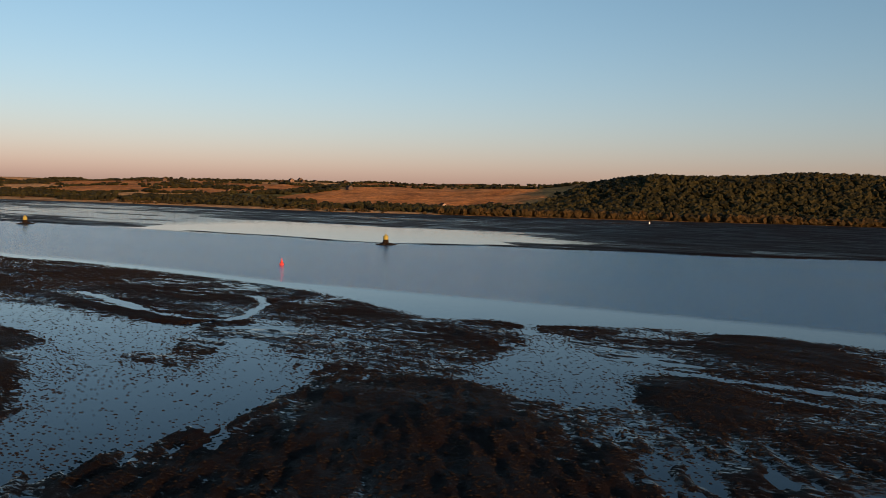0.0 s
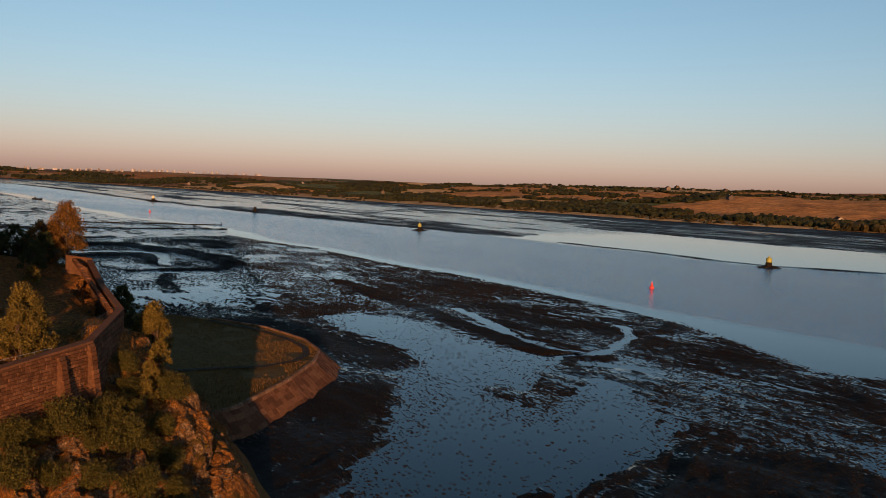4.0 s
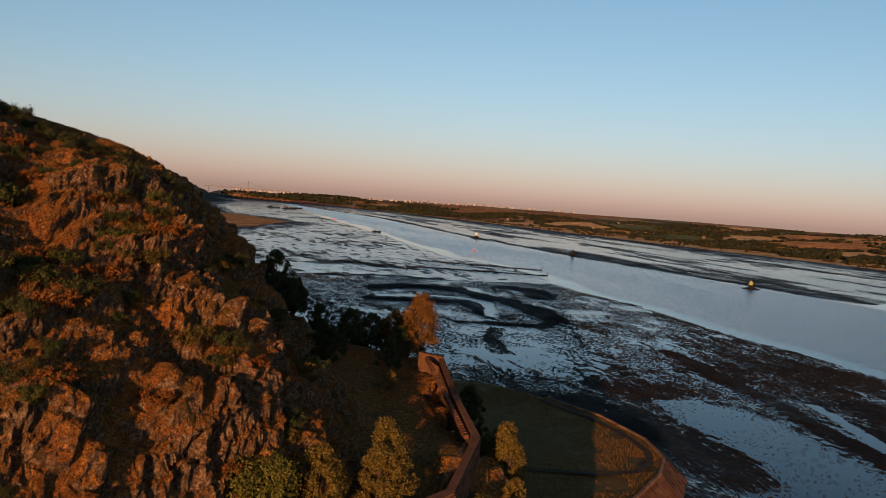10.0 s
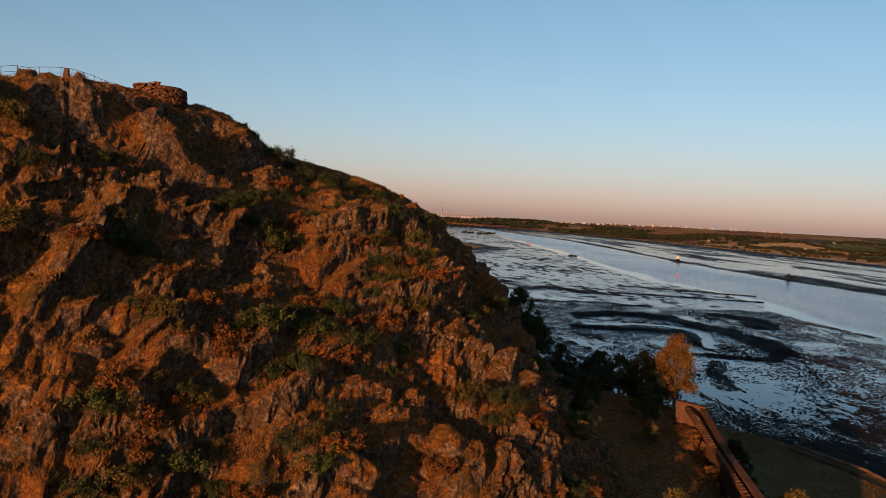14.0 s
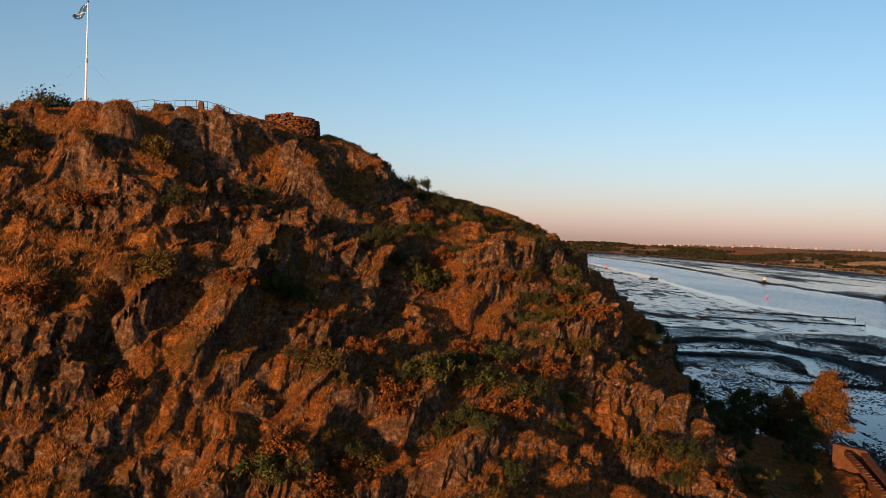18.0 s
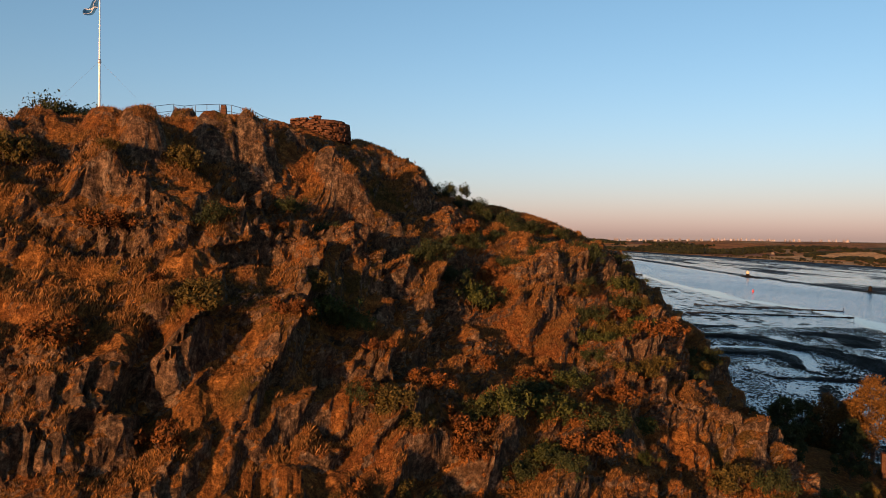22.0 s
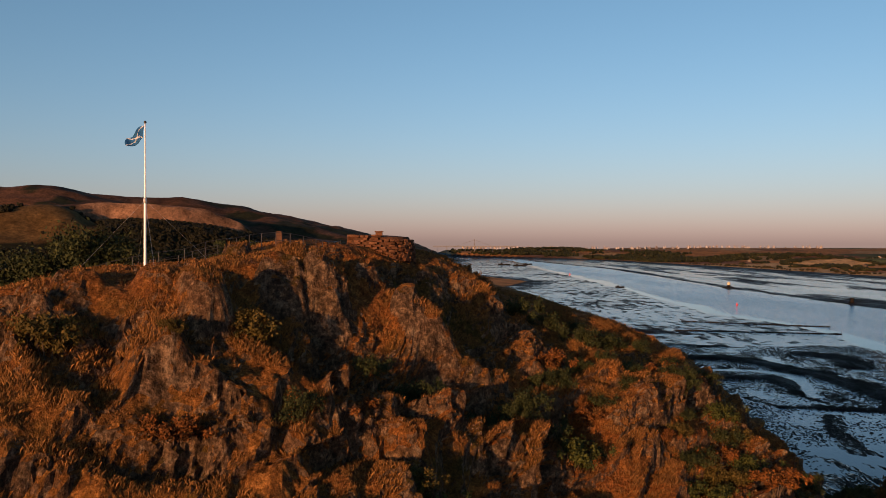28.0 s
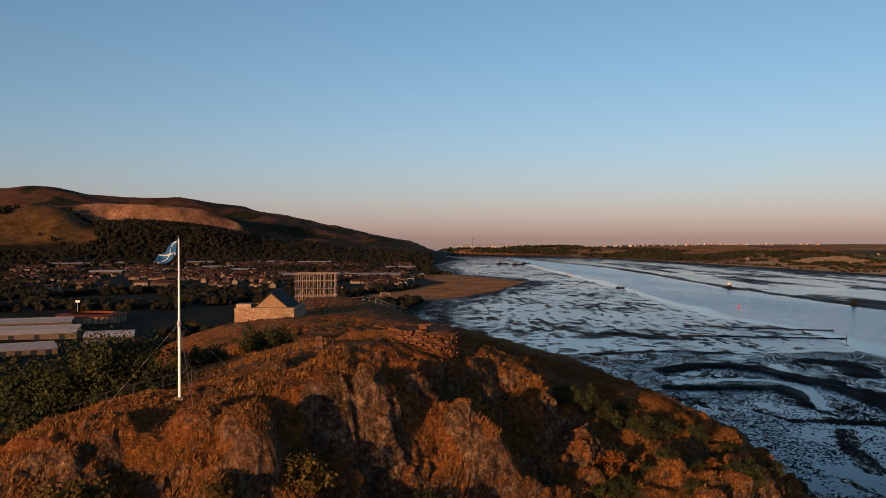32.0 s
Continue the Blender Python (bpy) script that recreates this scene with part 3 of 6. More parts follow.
# curving bars of dark mud and the creeks between them: middle line, half width and height
BARS = [
    (((134, 525), (159, 543), (180, 538), (192, 524), (197, 500), (206, 470), (210, 440), (208, 400)), 8, 1.5), (((120, 466), (155, 464), (176, 462), (178, 440), (174, 415)), 6.5, 1.4),
    (((130, 485), (160, 492), (180, 488), (193, 472), (182, 435), (174, 409)), 4.0, -2.4), (((240, 560), (255, 541), (245, 500)), 10, 0.9), (((160, 365), (147, 333), (139, 305)), 5, 0.6),
    (((180, 690), (150, 725), (121, 700)), 12, 0.7), (((110, 600), (150, 612), (200, 600)), 5, 0.7), (((205, 395), (190, 375), (150, 385)), 4, 0.8),
]
CREEKS = [(((222, 217), (214, 190), (204, 165)), 2.4, -1.3), (((190, 133), (202, 128), (217, 131), (235, 140), (250, 154), (252, 160)), 2.2, -1.3), (((224, 310), (208, 223), (197, 169), (192, 137), (202, 123)), 4.5, 0.7), (((204, -8), (203, -30), (200, -55)), 2.5, -0.7), (((236, 40), (243, 44), (256, 47)), 2.0, -0.7), (((232, 150), (262, 140), (272, 150)), 3.0, 0.5)]


def inside_by(x, y, outline):
    """Metres inside an outline, less than nought outside it."""
    best, odd = np.full_like(x, 1e9), np.zeros(len(x), bool)
    for (ax, ay), (bx, by) in zip(outline, outline[1:] + outline[:1]):
        f = np.clip(((x - ax) * (bx - ax) + (y - ay) * (by - ay)) / ((bx - ax) ** 2 + (by - ay) ** 2), 0, 1)
        best = np.minimum(best, np.hypot(x - ax - f * (bx - ax), y - ay - f * (by - ay)))
        if ay != by:
            odd ^= ((ay > y) != (by > y)) & (x < (bx - ax) * (y - ay) / (by - ay) + ax)
    return np.where(odd, best, -best)


def bar(x, y, line, half):
    best = np.full_like(x, 1e9)
    for (ax, ay), (bx, by) in zip(line, line[1:]):
        f = np.clip(((x - ax) * (bx - ax) + (y - ay) * (by - ay)) / ((bx - ax) ** 2 + (by - ay) ** 2), 0, 1)
        best = np.minimum(best, np.hypot(x - ax - f * (bx - ax), y - ay - f * (by - ay)))
    return smooth(1.3, 0.5, best / half)


def form(x, y, cx, cy, ra, rb, turn):
    c, s = math.cos(radians(turn)), math.sin(radians(turn))
    u, v = ((x - cx) * c + (y - cy) * s) / ra, (-(x - cx) * s + (y - cy) * c) / rb
    return smooth(1.25, 0.55, np.hypot(u, v))


def near_flats(x, y, near_bank):
    wx, wy = x + fbm(x / 16, y / 16, 0, 3, 51) * 9, y + fbm(x / 16, y / 16, 0, 3, 52) * 9
    flat = 0.10 + fbm(x / 38, y / 70, 0, 4, 53) * 0.22
    for cx, cy, ra, rb, turn, amp in FORMS:
        flat = flat + amp * form(wx, wy, cx, cy, ra, rb, turn)
    fine = fbm(x / 5, y / 15, 0, 5, 54) * 0.36 + fbm(x / 1.8, y / 5.0, 0, 3, 55) * 0.34
    strip = (y > -80) & (y < 330) & (x > 55) & (x < 310)
    if strip.any():
        px, py = x[strip], y[strip]
        # towards the rock the mud's ripples run the other way, and fray the pool's rim
        comb = smooth(120, 60, py) * smooth(185, 130, px)
        cross = fbm((px + 0.5 * py) / 9, (py - 0.5 * px) / 2.2, 0, 4, 63) * 0.95
        fine[strip] = fine[strip] * (1 - comb) + cross * comb
        fray = fbm(px / 7, py / 7, 0, 4, 64) * 4.0
        for outline in POOLS:
            deep = smooth(-4.0, 7.0, inside_by(px, py, outline) + fray)
            flat[strip] -= deep * 0.85
            fine[strip] *= 1 - 0.45 * deep
        wx, wy = px + fray * 0.4, py + fbm(px / 9, py / 9, 0, 3, 65) * 2
        for line, half, amp in CREEKS:
            flat[strip] += amp * bar(wx, wy, line, half)
    far_streak = fbm(x / 7, y / 7, 0, 5, 56) * 0.42 + fbm(x / 5, y / 20, 0, 4, 66) * 0.30 + fbm(x / 60, y / 110, 0, 3, 57) * 0.22
    up = smooth(330, 620, y)
    flat = flat * (1 - up) + (far_streak * 0.8 - 0.02) * up + fine * (1 - 0.75 * up) - 0.13 * smooth(215, 290, y) * smooth(235, 190, x) * (1 - up)
    strip = (y > 280) & (y < 760) & (x > 90) & (x < 280)
    if strip.any():
        px, py = x[strip], y[strip]
        bx, by = px + fbm(px / 9, py / 9, 0, 3, 58) * 2, py + fbm(px / 9, py / 9, 0, 3, 59) * 2.5
        for line, half, amp in BARS:
            flat[strip] += amp * bar(bx, by, line, half)
    return flat + 0.45 * smooth(70, 10, x - near_bank)


def far_flats(x, y, e2, far):
    """A broad spit of mud upstream, an inlet, then a thin bar that holds back a still lagoon."""
    inlet = smooth(535, 575, y)
    spit = 0.55 * smooth(60, 0, np.abs(x - e2 - 32)) * inlet * smooth(1500, 900, y) + 0.45 * smooth(24, 0, np.abs(x - e2 - 12)) * smooth(600, 1000, y)
    spit = spit + 0.55 * smooth(11, 0, np.abs(x - e2 - 7)) * smooth(500, 485, y)
    back = -0.22 + fbm(x / 40, y / 260, 0, 5, 61) * 0.75 + smooth(150, 20, far - x) * 0.9 + 0.7 * smooth(300, 60, y)
    back = back + 0.55 * smooth(710, 830, x) * smooth(950, 520, y) + 0.16 * smooth(540, 640, y) + fbm(x / 14, y / 60, 0, 4, 67) * 0.35
    back = back - 0.65 * form(x, y, 655, 370, 85, 175, 8) - 0.6 * smooth(40, 12, np.abs(y - 520 - 0.4 * (x - 580))) * smooth(760, 640, x)
    return spit + back


def far_hills(x, y, d):
    rise = along(y, [(-400, 92), (-100, 78), (200, 71), (420, 67), (540, 60), (640, 49), (720, 48), (1000, 56), (1500, 50), (2200, 42), (3000, 34), (4200, 30), (4900, 30)])
    depth = along(y, [(-400, 300), (300, 330), (600, 900), (1200, 1100), (2500, 1300), (4900, 1600)])
    hill = 2.0 * smooth(0, 25, d) + rise * smooth(0.0, 1.0, (d - 20) / depth)
    return hill + smooth(60, 400, d) * (fbm(x / 330, y / 330, 0, 4, 70) * 15) + 0.35


def near_land(x, y, b):
    """Low marsh and town, then the long hills."""
    plain = 0.9 * smooth(-4, 8, b) + 5.0 * smooth(120, 400, b)
    r = np.hypot(x + 19, y - 24)
    plain = plain + smooth(2800, 3200, r) * smooth(20, 200, b) * (fbm(x / 200, y / 200, 0, 5, 78) * 14 + fbm(x / 60, y / 60, 0, 3, 79) * 5)
    az = np.degrees(np.arctan2(x + 19, y - 24))
    top = along(az, [(-70, 300), (-26, 292), (-23.4, 300), (-21.4, 276), (-18.8, 256), (-15.6, 258), (-11.7, 222), (-7.5, 164), (-3.3, 104), (1.7, 58), (8, 52), (20, 50)])
    top = top * 1.09 + fbm(az / 1.3, r / 900, 0, 4, 75) * 9
    fore = along(az, [(-70, 190), (-26, 200), (-22, 214), (-18, 220), (-14.5, 208), (-12, 155), (-10.8, 95), (-8, 66), (-3, 40), (2, 20), (20, 20)])
    pit = smooth(-22.5, -21, az) * smooth(-10.8, -12.2, az)
    rr = r + fbm(x / 200, y / 200, 0, 4, 77) * 110
    step = smooth(2780, 3420, rr) * (1 - pit) + (0.66 * smooth(2780, 3300, rr) + 0.34 * smooth(3330, 3372, r + fbm(x / 60, y / 60, 0, 3, 74) * 30)) * pit
    return plain + np.maximum((top - 8) * smooth(3100, 4250, r + fbm(x / 300, y / 300, 0, 4, 76) * 200), (fore - 8) * step) * smooth(-5, 60, b)


def land_height(x, y):
    """Height of the bed or land, metres inland of the far shore, metres inland of the near bank."""
    wob2 = fbm(x / 25, y / 60, 0, 4, 47) * 9
    near_bank, far, e1, e2 = (np.interp(y, [p[0] for p in line], [p[1] for p in line]) for line in (NEAR_BANK, FAR_SHORE, NEAR_EDGE, FAR_EDGE))
    e1 = e1 + wob2 * 0.25 * smooth(900, 400, y) + wob2 * smooth(500, 1200, y)
    e2 = e2 + wob2 * 0.4
    wob = np.zeros_like(x)
    up = y > 990
    wob[up] = fbm(x[up] / 60, y[up] / 90, 0, 4, 40) * 14
    d, b = x - far, near_bank - x + wob * smooth(1000, 1300, y) * 0.8
    near, farflat, z = np.zeros_like(x), np.zeros_like(x), np.zeros_like(x)
    m = (x < e1 + 6) & (b < 10)
    near[m] = near_flats(x[m], y[m], near_bank[m])
    m = (x > e2 - 5) & (d <= 0)
    farflat[m] = far_flats(x[m], y[m], e2[m], far[m])
    blend1, blend2 = smooth(-3, 5, x - e1), smooth(-4, 3, x - e2)
    bed = near * (1 - blend1) + (-1.2) * blend1 * (1 - blend2) + farflat * blend2
    z[:] = bed
    m = d > 0
    z[m] = far_hills(x[m], y[m], d[m])
    m = b > -4
    z[m] = near_land(x[m], y[m], b[m]) + (bed * smooth(8, -4, b))[m]
    plateau = 26 * smooth(3300, 4500, y) * smooth(-60, 60, np.maximum(d, b))
    return z + plateau * smooth(0, 1, 1 - np.clip(z / 60, 0, 1)), d, b


def build_ground():
    gx = graded((-2600, 36), (-900, 22), (-120, 8), (60, 0.9), (312, 4), (520, 3), (700, 6), (1200, 14), (1800, 40), (4700, 0))
    gy = graded((-420, 12), (-140, 3), (-60, 1.1), (260, 1.6), (560, 4), (760, 8), (1500, 16), (2600, 26), (4850, 0))
    x, y = (a.ravel() for a in np.meshgrid(gx, gy))
    z, d, b = land_height(x, y)
    me = mesh("ground", np.stack([x, y, z], 1), grid_faces(len(gx), len(gy)), GROUND, True)
    land = np.maximum(smooth(-2, 6, d), smooth(-2, 5, b))
    # fields in parcels, each of one crop
    u, v = x + fbm(x / 160, y / 160, 0, 3, 80) * 60, y + fbm(x / 160, y / 160, 0, 3, 81) * 60
    pick = lattice(np.floor(u / 230), np.floor(v / 300), np.zeros_like(u), 82)
    gold, straw, green, brown = (np.array(c) for c in ((0.40, 0.17, 0.05), (0.44, 0.25, 0.10), (0.09, 0.085, 0.025), (0.24, 0.10, 0.04)))
    col = np.where((pick < 0.45)[:, None], gold, np.where((pick < 0.65)[:, None], straw, np.where((pick < 0.85)[:, None], green, brown)))
    col = np.where((y > 2900)[:, None], col * 0.6, col)
    col = np.where((d < 110)[:, None] & (d > 0)[:, None] & (y < 2700)[:, None], straw * 0.9, col)
    col = np.where(((y < 480) & (d > 15))[:, None], (0.035, 0.032, 0.012), col)
    col = np.where(((y < 20) & (d > 300) & (d < 430))[:, None], gold, col)
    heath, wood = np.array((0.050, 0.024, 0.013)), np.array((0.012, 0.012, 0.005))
    r, az = np.hypot(x + 19, y - 24), np.degrees(np.arctan2(x + 19, y - 24))
    col = np.where(((y > 470) & (y < 1050) & (d > 230) & (d < 900))[:, None], gold, col)
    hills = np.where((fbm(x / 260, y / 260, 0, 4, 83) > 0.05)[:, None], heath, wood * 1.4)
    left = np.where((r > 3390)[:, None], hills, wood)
    left = np.where(((fbm(x / 90, y / 90, 0, 4, 85) > 0.12) & (r > 3390))[:, None], (0.075, 0.037, 0.020), left)
    left = np.where(((r > 3480) & (r < 3760) & (az < -21))[:, None], (0.045, 0.050, 0.016), left)
    left = np.where(((r > 3020) & (r < 3320) & (az < -20.8) & (fbm(x / 150, y / 150, 0, 3, 84) > -0.15))[:, None], (0.085, 0.048, 0.016), left)
    left = np.where(((y > 1100) & (y < 1900) & (b < 150))[:, None], gold * 0.8, left)
    col = np.where((b > -4)[:, None], left, col)
    quarry = (np.abs(az + 16.8) < 4.8 + fbm(x / 80, y / 80, 0, 3, 86)) & (r > 3290) & (r < 3420)
    col = np.where(quarry[:, None], np.array((0.21, 0.112, 0.062)) * (0.8 + 0.5 * fbm(x / 25, y / 60, 0, 3, 87))[:, None], col)
    layer = me.attributes.new("cover", "FLOAT_COLOR", "POINT")
    layer.data.foreach_set("color", np.c_[col, np.ones(len(x))].astype(np.float32).ravel())
    me.attributes.new("land", "FLOAT", "POINT").data.foreach_set("value", land.astype(np.float32))
    return me


ground = thing("ground", "wet brown tidal mud with pools, and farmland rising behind", "ground", kind="structure", data=build_ground())


def build_water():
    gx, gy = graded((-60, 30), (260, 6), (600, 30), (2200, 0)), graded((-420, 30), (4850, 0))
    x, y = (a.ravel() for a in np.meshgrid(gx, gy))
    me = mesh("water", np.stack([x, y, 0 * x], 1), grid_faces(len(gx), len(gy)), WATER, True)
    e1 = np.interp(y, [p[0] for p in NEAR_EDGE], [p[1] for p in NEAR_EDGE])
    e2 = np.interp(y, [p[0] for p in FAR_EDGE], [p[1] for p in FAR_EDGE])
    shelf = np.where(y < 160, np.maximum(4, 294 - e1), 6 + 14 * smooth(-0.3, 0.4, fbm(y / 120, 0 * y, 0, 3, 95)))
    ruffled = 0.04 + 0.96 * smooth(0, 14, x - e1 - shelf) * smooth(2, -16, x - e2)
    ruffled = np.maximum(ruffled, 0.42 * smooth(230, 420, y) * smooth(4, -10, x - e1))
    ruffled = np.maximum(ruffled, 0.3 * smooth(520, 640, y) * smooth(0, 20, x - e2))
    me.attributes.new("ruffled", "FLOAT", "POINT").data.foreach_set("value", ruffled.astype(np.float32))
    return me


water = thing("water", "calm pale blue river water at low tide", "river", kind="structure", data=build_water())


# ---- plants ----
def leaf_cloud(rng, blobs, count, size):
    """Small leaves in clumps: blobs are (x, y, z, radius)."""
    blobs = np.array(blobs, float)
    pick = rng.choice(len(blobs), count, p=blobs[:, 3] ** 2 / (blobs[:, 3] ** 2).sum())
    way = rng.normal(size=(count, 3))
    way /= np.linalg.norm(way, axis=1)[:, None]
    c = blobs[pick, :3] + way * (blobs[pick, 3] * rng.uniform(0.25, 1.45, count))[:, None]
    a = rng.normal(size=(count, 3))
    a /= np.linalg.norm(a, axis=1)[:, None]
    b = np.cross(a, way + 0.6 * rng.normal(size=(count, 3)))
    b /= np.linalg.norm(b, axis=1)[:, None] + 1e-9
    s = size * rng.uniform(0.6, 1.4, count)[:, None]
    v = np.stack([c - a * s, c + b * s * 0.55, c + a * s, c - b * s * 0.55], 1).reshape(-1, 3)
    return v, np.arange(count * 4).reshape(-1, 4)


def tree_parts(seed, height, spread, leaves, size, mat, lobes=64):
    rng = np.random.default_rng(seed)
    wood = Shape()
    top = height * 0.55
    bend = [(0, 0, 0)]
    for k in range(1, 5):
        bend.append((rng.normal(0, 0.03 * height) * k / 4, rng.normal(0, 0.03 * height) * k / 4, top * k / 4))
    r = height * 0.028
    for k in range(4):
        wood.rod(bend[k], bend[k + 1], r * (1 - 0.17 * k), r * (0.83 - 0.17 * k), 7)
    blobs = []
    for k in range(lobes):
        a, h = rng.uniform(0, 6.283), rng.uniform(0.22, 0.98)
        wide = spread * math.sin(math.pi * min(1, 0.2 + 0.75 * h)) * rng.uniform(0.35, 1.0)
        c = (wide * math.cos(a), wide * math.sin(a), height * h)
        blobs.append((*c, height * rng.uniform(0.045, 0.085)))
        if k % 2 == 0:
            root = bend[1 + k % 4]
            wood.rod(root, [root[i] * 0.25 + c[i] * 0.75 for i in range(3)], r * 0.35, r * 0.1, 5)
    v, f = leaf_cloud(rng, blobs, leaves, size)
    return wood.done("trunk", BARK, True), mesh("crown", v, f, mat)


def tree_kind(name, label, seed, height, spread, leaves, size, mat, group, category="tree"):
    trunk, crown = tree_parts(seed, height, spread, leaves, size, mat)
    ob = thing(name, label, category, group)
    part("trunk", trunk, ob), part("crown", crown, ob)
    return ob


def bush_kind(label, seed, height, spread, leaves, size, mat, group):
    rng = np.random.default_rng(seed)
    blobs = [(rng.normal(0, spread * 0.45), rng.normal(0, spread * 0.45), height * rng.uniform(0.25, 0.8), height * rng.uniform(0.10, 0.24)) for _ in range(26)]
    v, f = leaf_cloud(rng, blobs, leaves, size)
    ob = thing("bush", label, "bush", group)
    part("foliage", mesh("foliage", v, f, mat), ob)
    stems = Shape()
    for k in range(6):
        a = 1.05 * k
        stems.rod((0.1 * math.cos(a), 0.1 * math.sin(a), -0.4), (spread * 0.4 * math.cos(a), spread * 0.4 * math.sin(a), height * 0.6), 0.04, 0.015, 5)
    part("stem", stems.done("stem", BARK), ob)
    return ob


def plant(kind, spots, rng, scale=(0.8, 1.2), sink=0.2, z_of=None):
    """The first spot takes the thing itself, the others copies."""
    for k, spot in enumerate(spots):
        x, y = spot[:2]
        z = spot[2] if len(spot) > 2 else (z_of or on_rock)(x, y)
        s = rng.uniform(*scale)
        m = Matrix.Translation((x, y, z - sink)) @ Matrix.Rotation(rng.uniform(0, 6.28), 4, "Z")
        ob = kind if k == 0 else copy_thing(kind, m)
        ob.matrix_basis = m @ Matrix.Diagonal((s, s, s * rng.uniform(0.9, 1.15), 1))


rng = np.random.default_rng(5)
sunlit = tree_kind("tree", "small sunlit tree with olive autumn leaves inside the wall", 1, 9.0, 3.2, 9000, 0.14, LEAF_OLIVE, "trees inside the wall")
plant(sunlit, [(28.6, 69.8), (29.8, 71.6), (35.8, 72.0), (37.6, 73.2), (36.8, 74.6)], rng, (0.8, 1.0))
wall_shrub = bush_kind("tall yellow-green shrub climbing the rock's foot inside the wall", 19, 8.6, 3.2, 15000, 0.16, leaf_material("yellow_green_leaves", (0.035, 0.040, 0.007), (0.115, 0.105, 0.020)), "shrubs inside the wall")
plant(wall_shrub, [(21.3, 66.6, 26.6), (22.6, 67.6, 26.8)], rng, (0.85, 1.0))
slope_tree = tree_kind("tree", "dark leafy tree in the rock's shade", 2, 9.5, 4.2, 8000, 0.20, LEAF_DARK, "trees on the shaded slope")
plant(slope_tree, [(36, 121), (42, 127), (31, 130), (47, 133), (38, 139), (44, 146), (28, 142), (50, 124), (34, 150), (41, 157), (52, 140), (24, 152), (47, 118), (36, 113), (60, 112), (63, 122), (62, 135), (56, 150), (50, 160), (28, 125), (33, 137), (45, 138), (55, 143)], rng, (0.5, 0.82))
rust_tree = tree_kind("tree", "sunlit tree with rust-coloured leaves beside the upper wall", 3, 10.0, 3.6, 9000, 0.15, leaf_material("autumn_leaves", (0.05, 0.026, 0.006), (0.15, 0.072, 0.016)), "trees outside the wall")
plant(rust_tree, [(54.5, 127), (53.2, 131), (51.5, 135)], rng, (1.0, 1.15))
outer_tree = tree_kind("tree", "young tree with olive autumn leaves on the cliff", 4, 7.5, 2.2, 6500, 0.13, LEAF_OLIVE, "trees outside the wall")
plant(outer_tree, [(60.5, 99), (59.5, 93), (61.5, 106), (60.0, 96)], rng, (1.1, 1.4))
small_tree = tree_kind("tree", "small round tree with olive leaves on the shaded bank", 6, 4.6, 1.9, 4500, 0.12, LEAF_OLIVE, "trees inside the wall")
plant(small_tree, [(44.8, 109), (53, 77), (51.5, 73.5), (57, 84)], rng, (0.8, 1.0))

ivy = bush_kind("dense olive green shrub on the cliff below the wall", 12, 5.0, 2.6, 7000, 0.13, leaf_material("shrub_leaves", (0.02, 0.022, 0.005), (0.075, 0.062, 0.014)), "shrubs below the cliff")
plant(ivy, [(21.5, 64.5), (24, 66), (19.5, 62.5), (49, 74.5), (50.5, 78), (47, 69), (44.5, 66.5), (53, 71), (38, 62), (33, 60), (36, 57), (41, 61), (45, 62.5), (49, 66), (52.5, 67), (55, 74), (31, 55), (46, 58), (40, 56), (51, 62), (56, 79), (35, 61.5), (43, 64.5)], rng, (0.55, 1.0))
green = bush_kind("low green bush growing on a rock ledge", 13, 1.7, 1.4, 2100, 0.084, LEAF_GREEN, "bushes on the rock")
olive = bush_kind("olive brown gorse bush on a rock ledge", 14, 1.5, 1.3, 2100, 0.078, leaf_material("gorse_leaves", (0.035, 0.028, 0.006), (0.095, 0.066, 0.015)), "bushes on the rock")
rust = bush_kind("rust red bracken clump on a rock ledge", 15, 1.1, 1.2, 1800, 0.084, LEAF_RUST, "bushes on the rock")
dark = bush_kind("dark evergreen bush in a hollow of the rock", 16, 2.2, 1.7, 2700, 0.090, LEAF_DARK, "bushes on the rock")


def scatter(count, seed, box, accept):
    r = np.random.default_rng(seed)
    out = []
    while len(out) < count:
        x, y = r.uniform(box[0], box[1]), r.uniform(box[2], box[3])
        if accept(x, y, r):
            out.append((x, y))
    return out


def thicket(x, y, r):
    """Bushes keep to bands across the face and to hollows."""
    v = float(fbm(np.array([x / 9.0]), np.array([y / 9.0]), 0, 3, 91)[0])
    return v > 0.10 and on_rock(x, y) > 28 and y < 86 + 0.45 * x + 4 * v and (x > -12 or r.random() < 0.12)


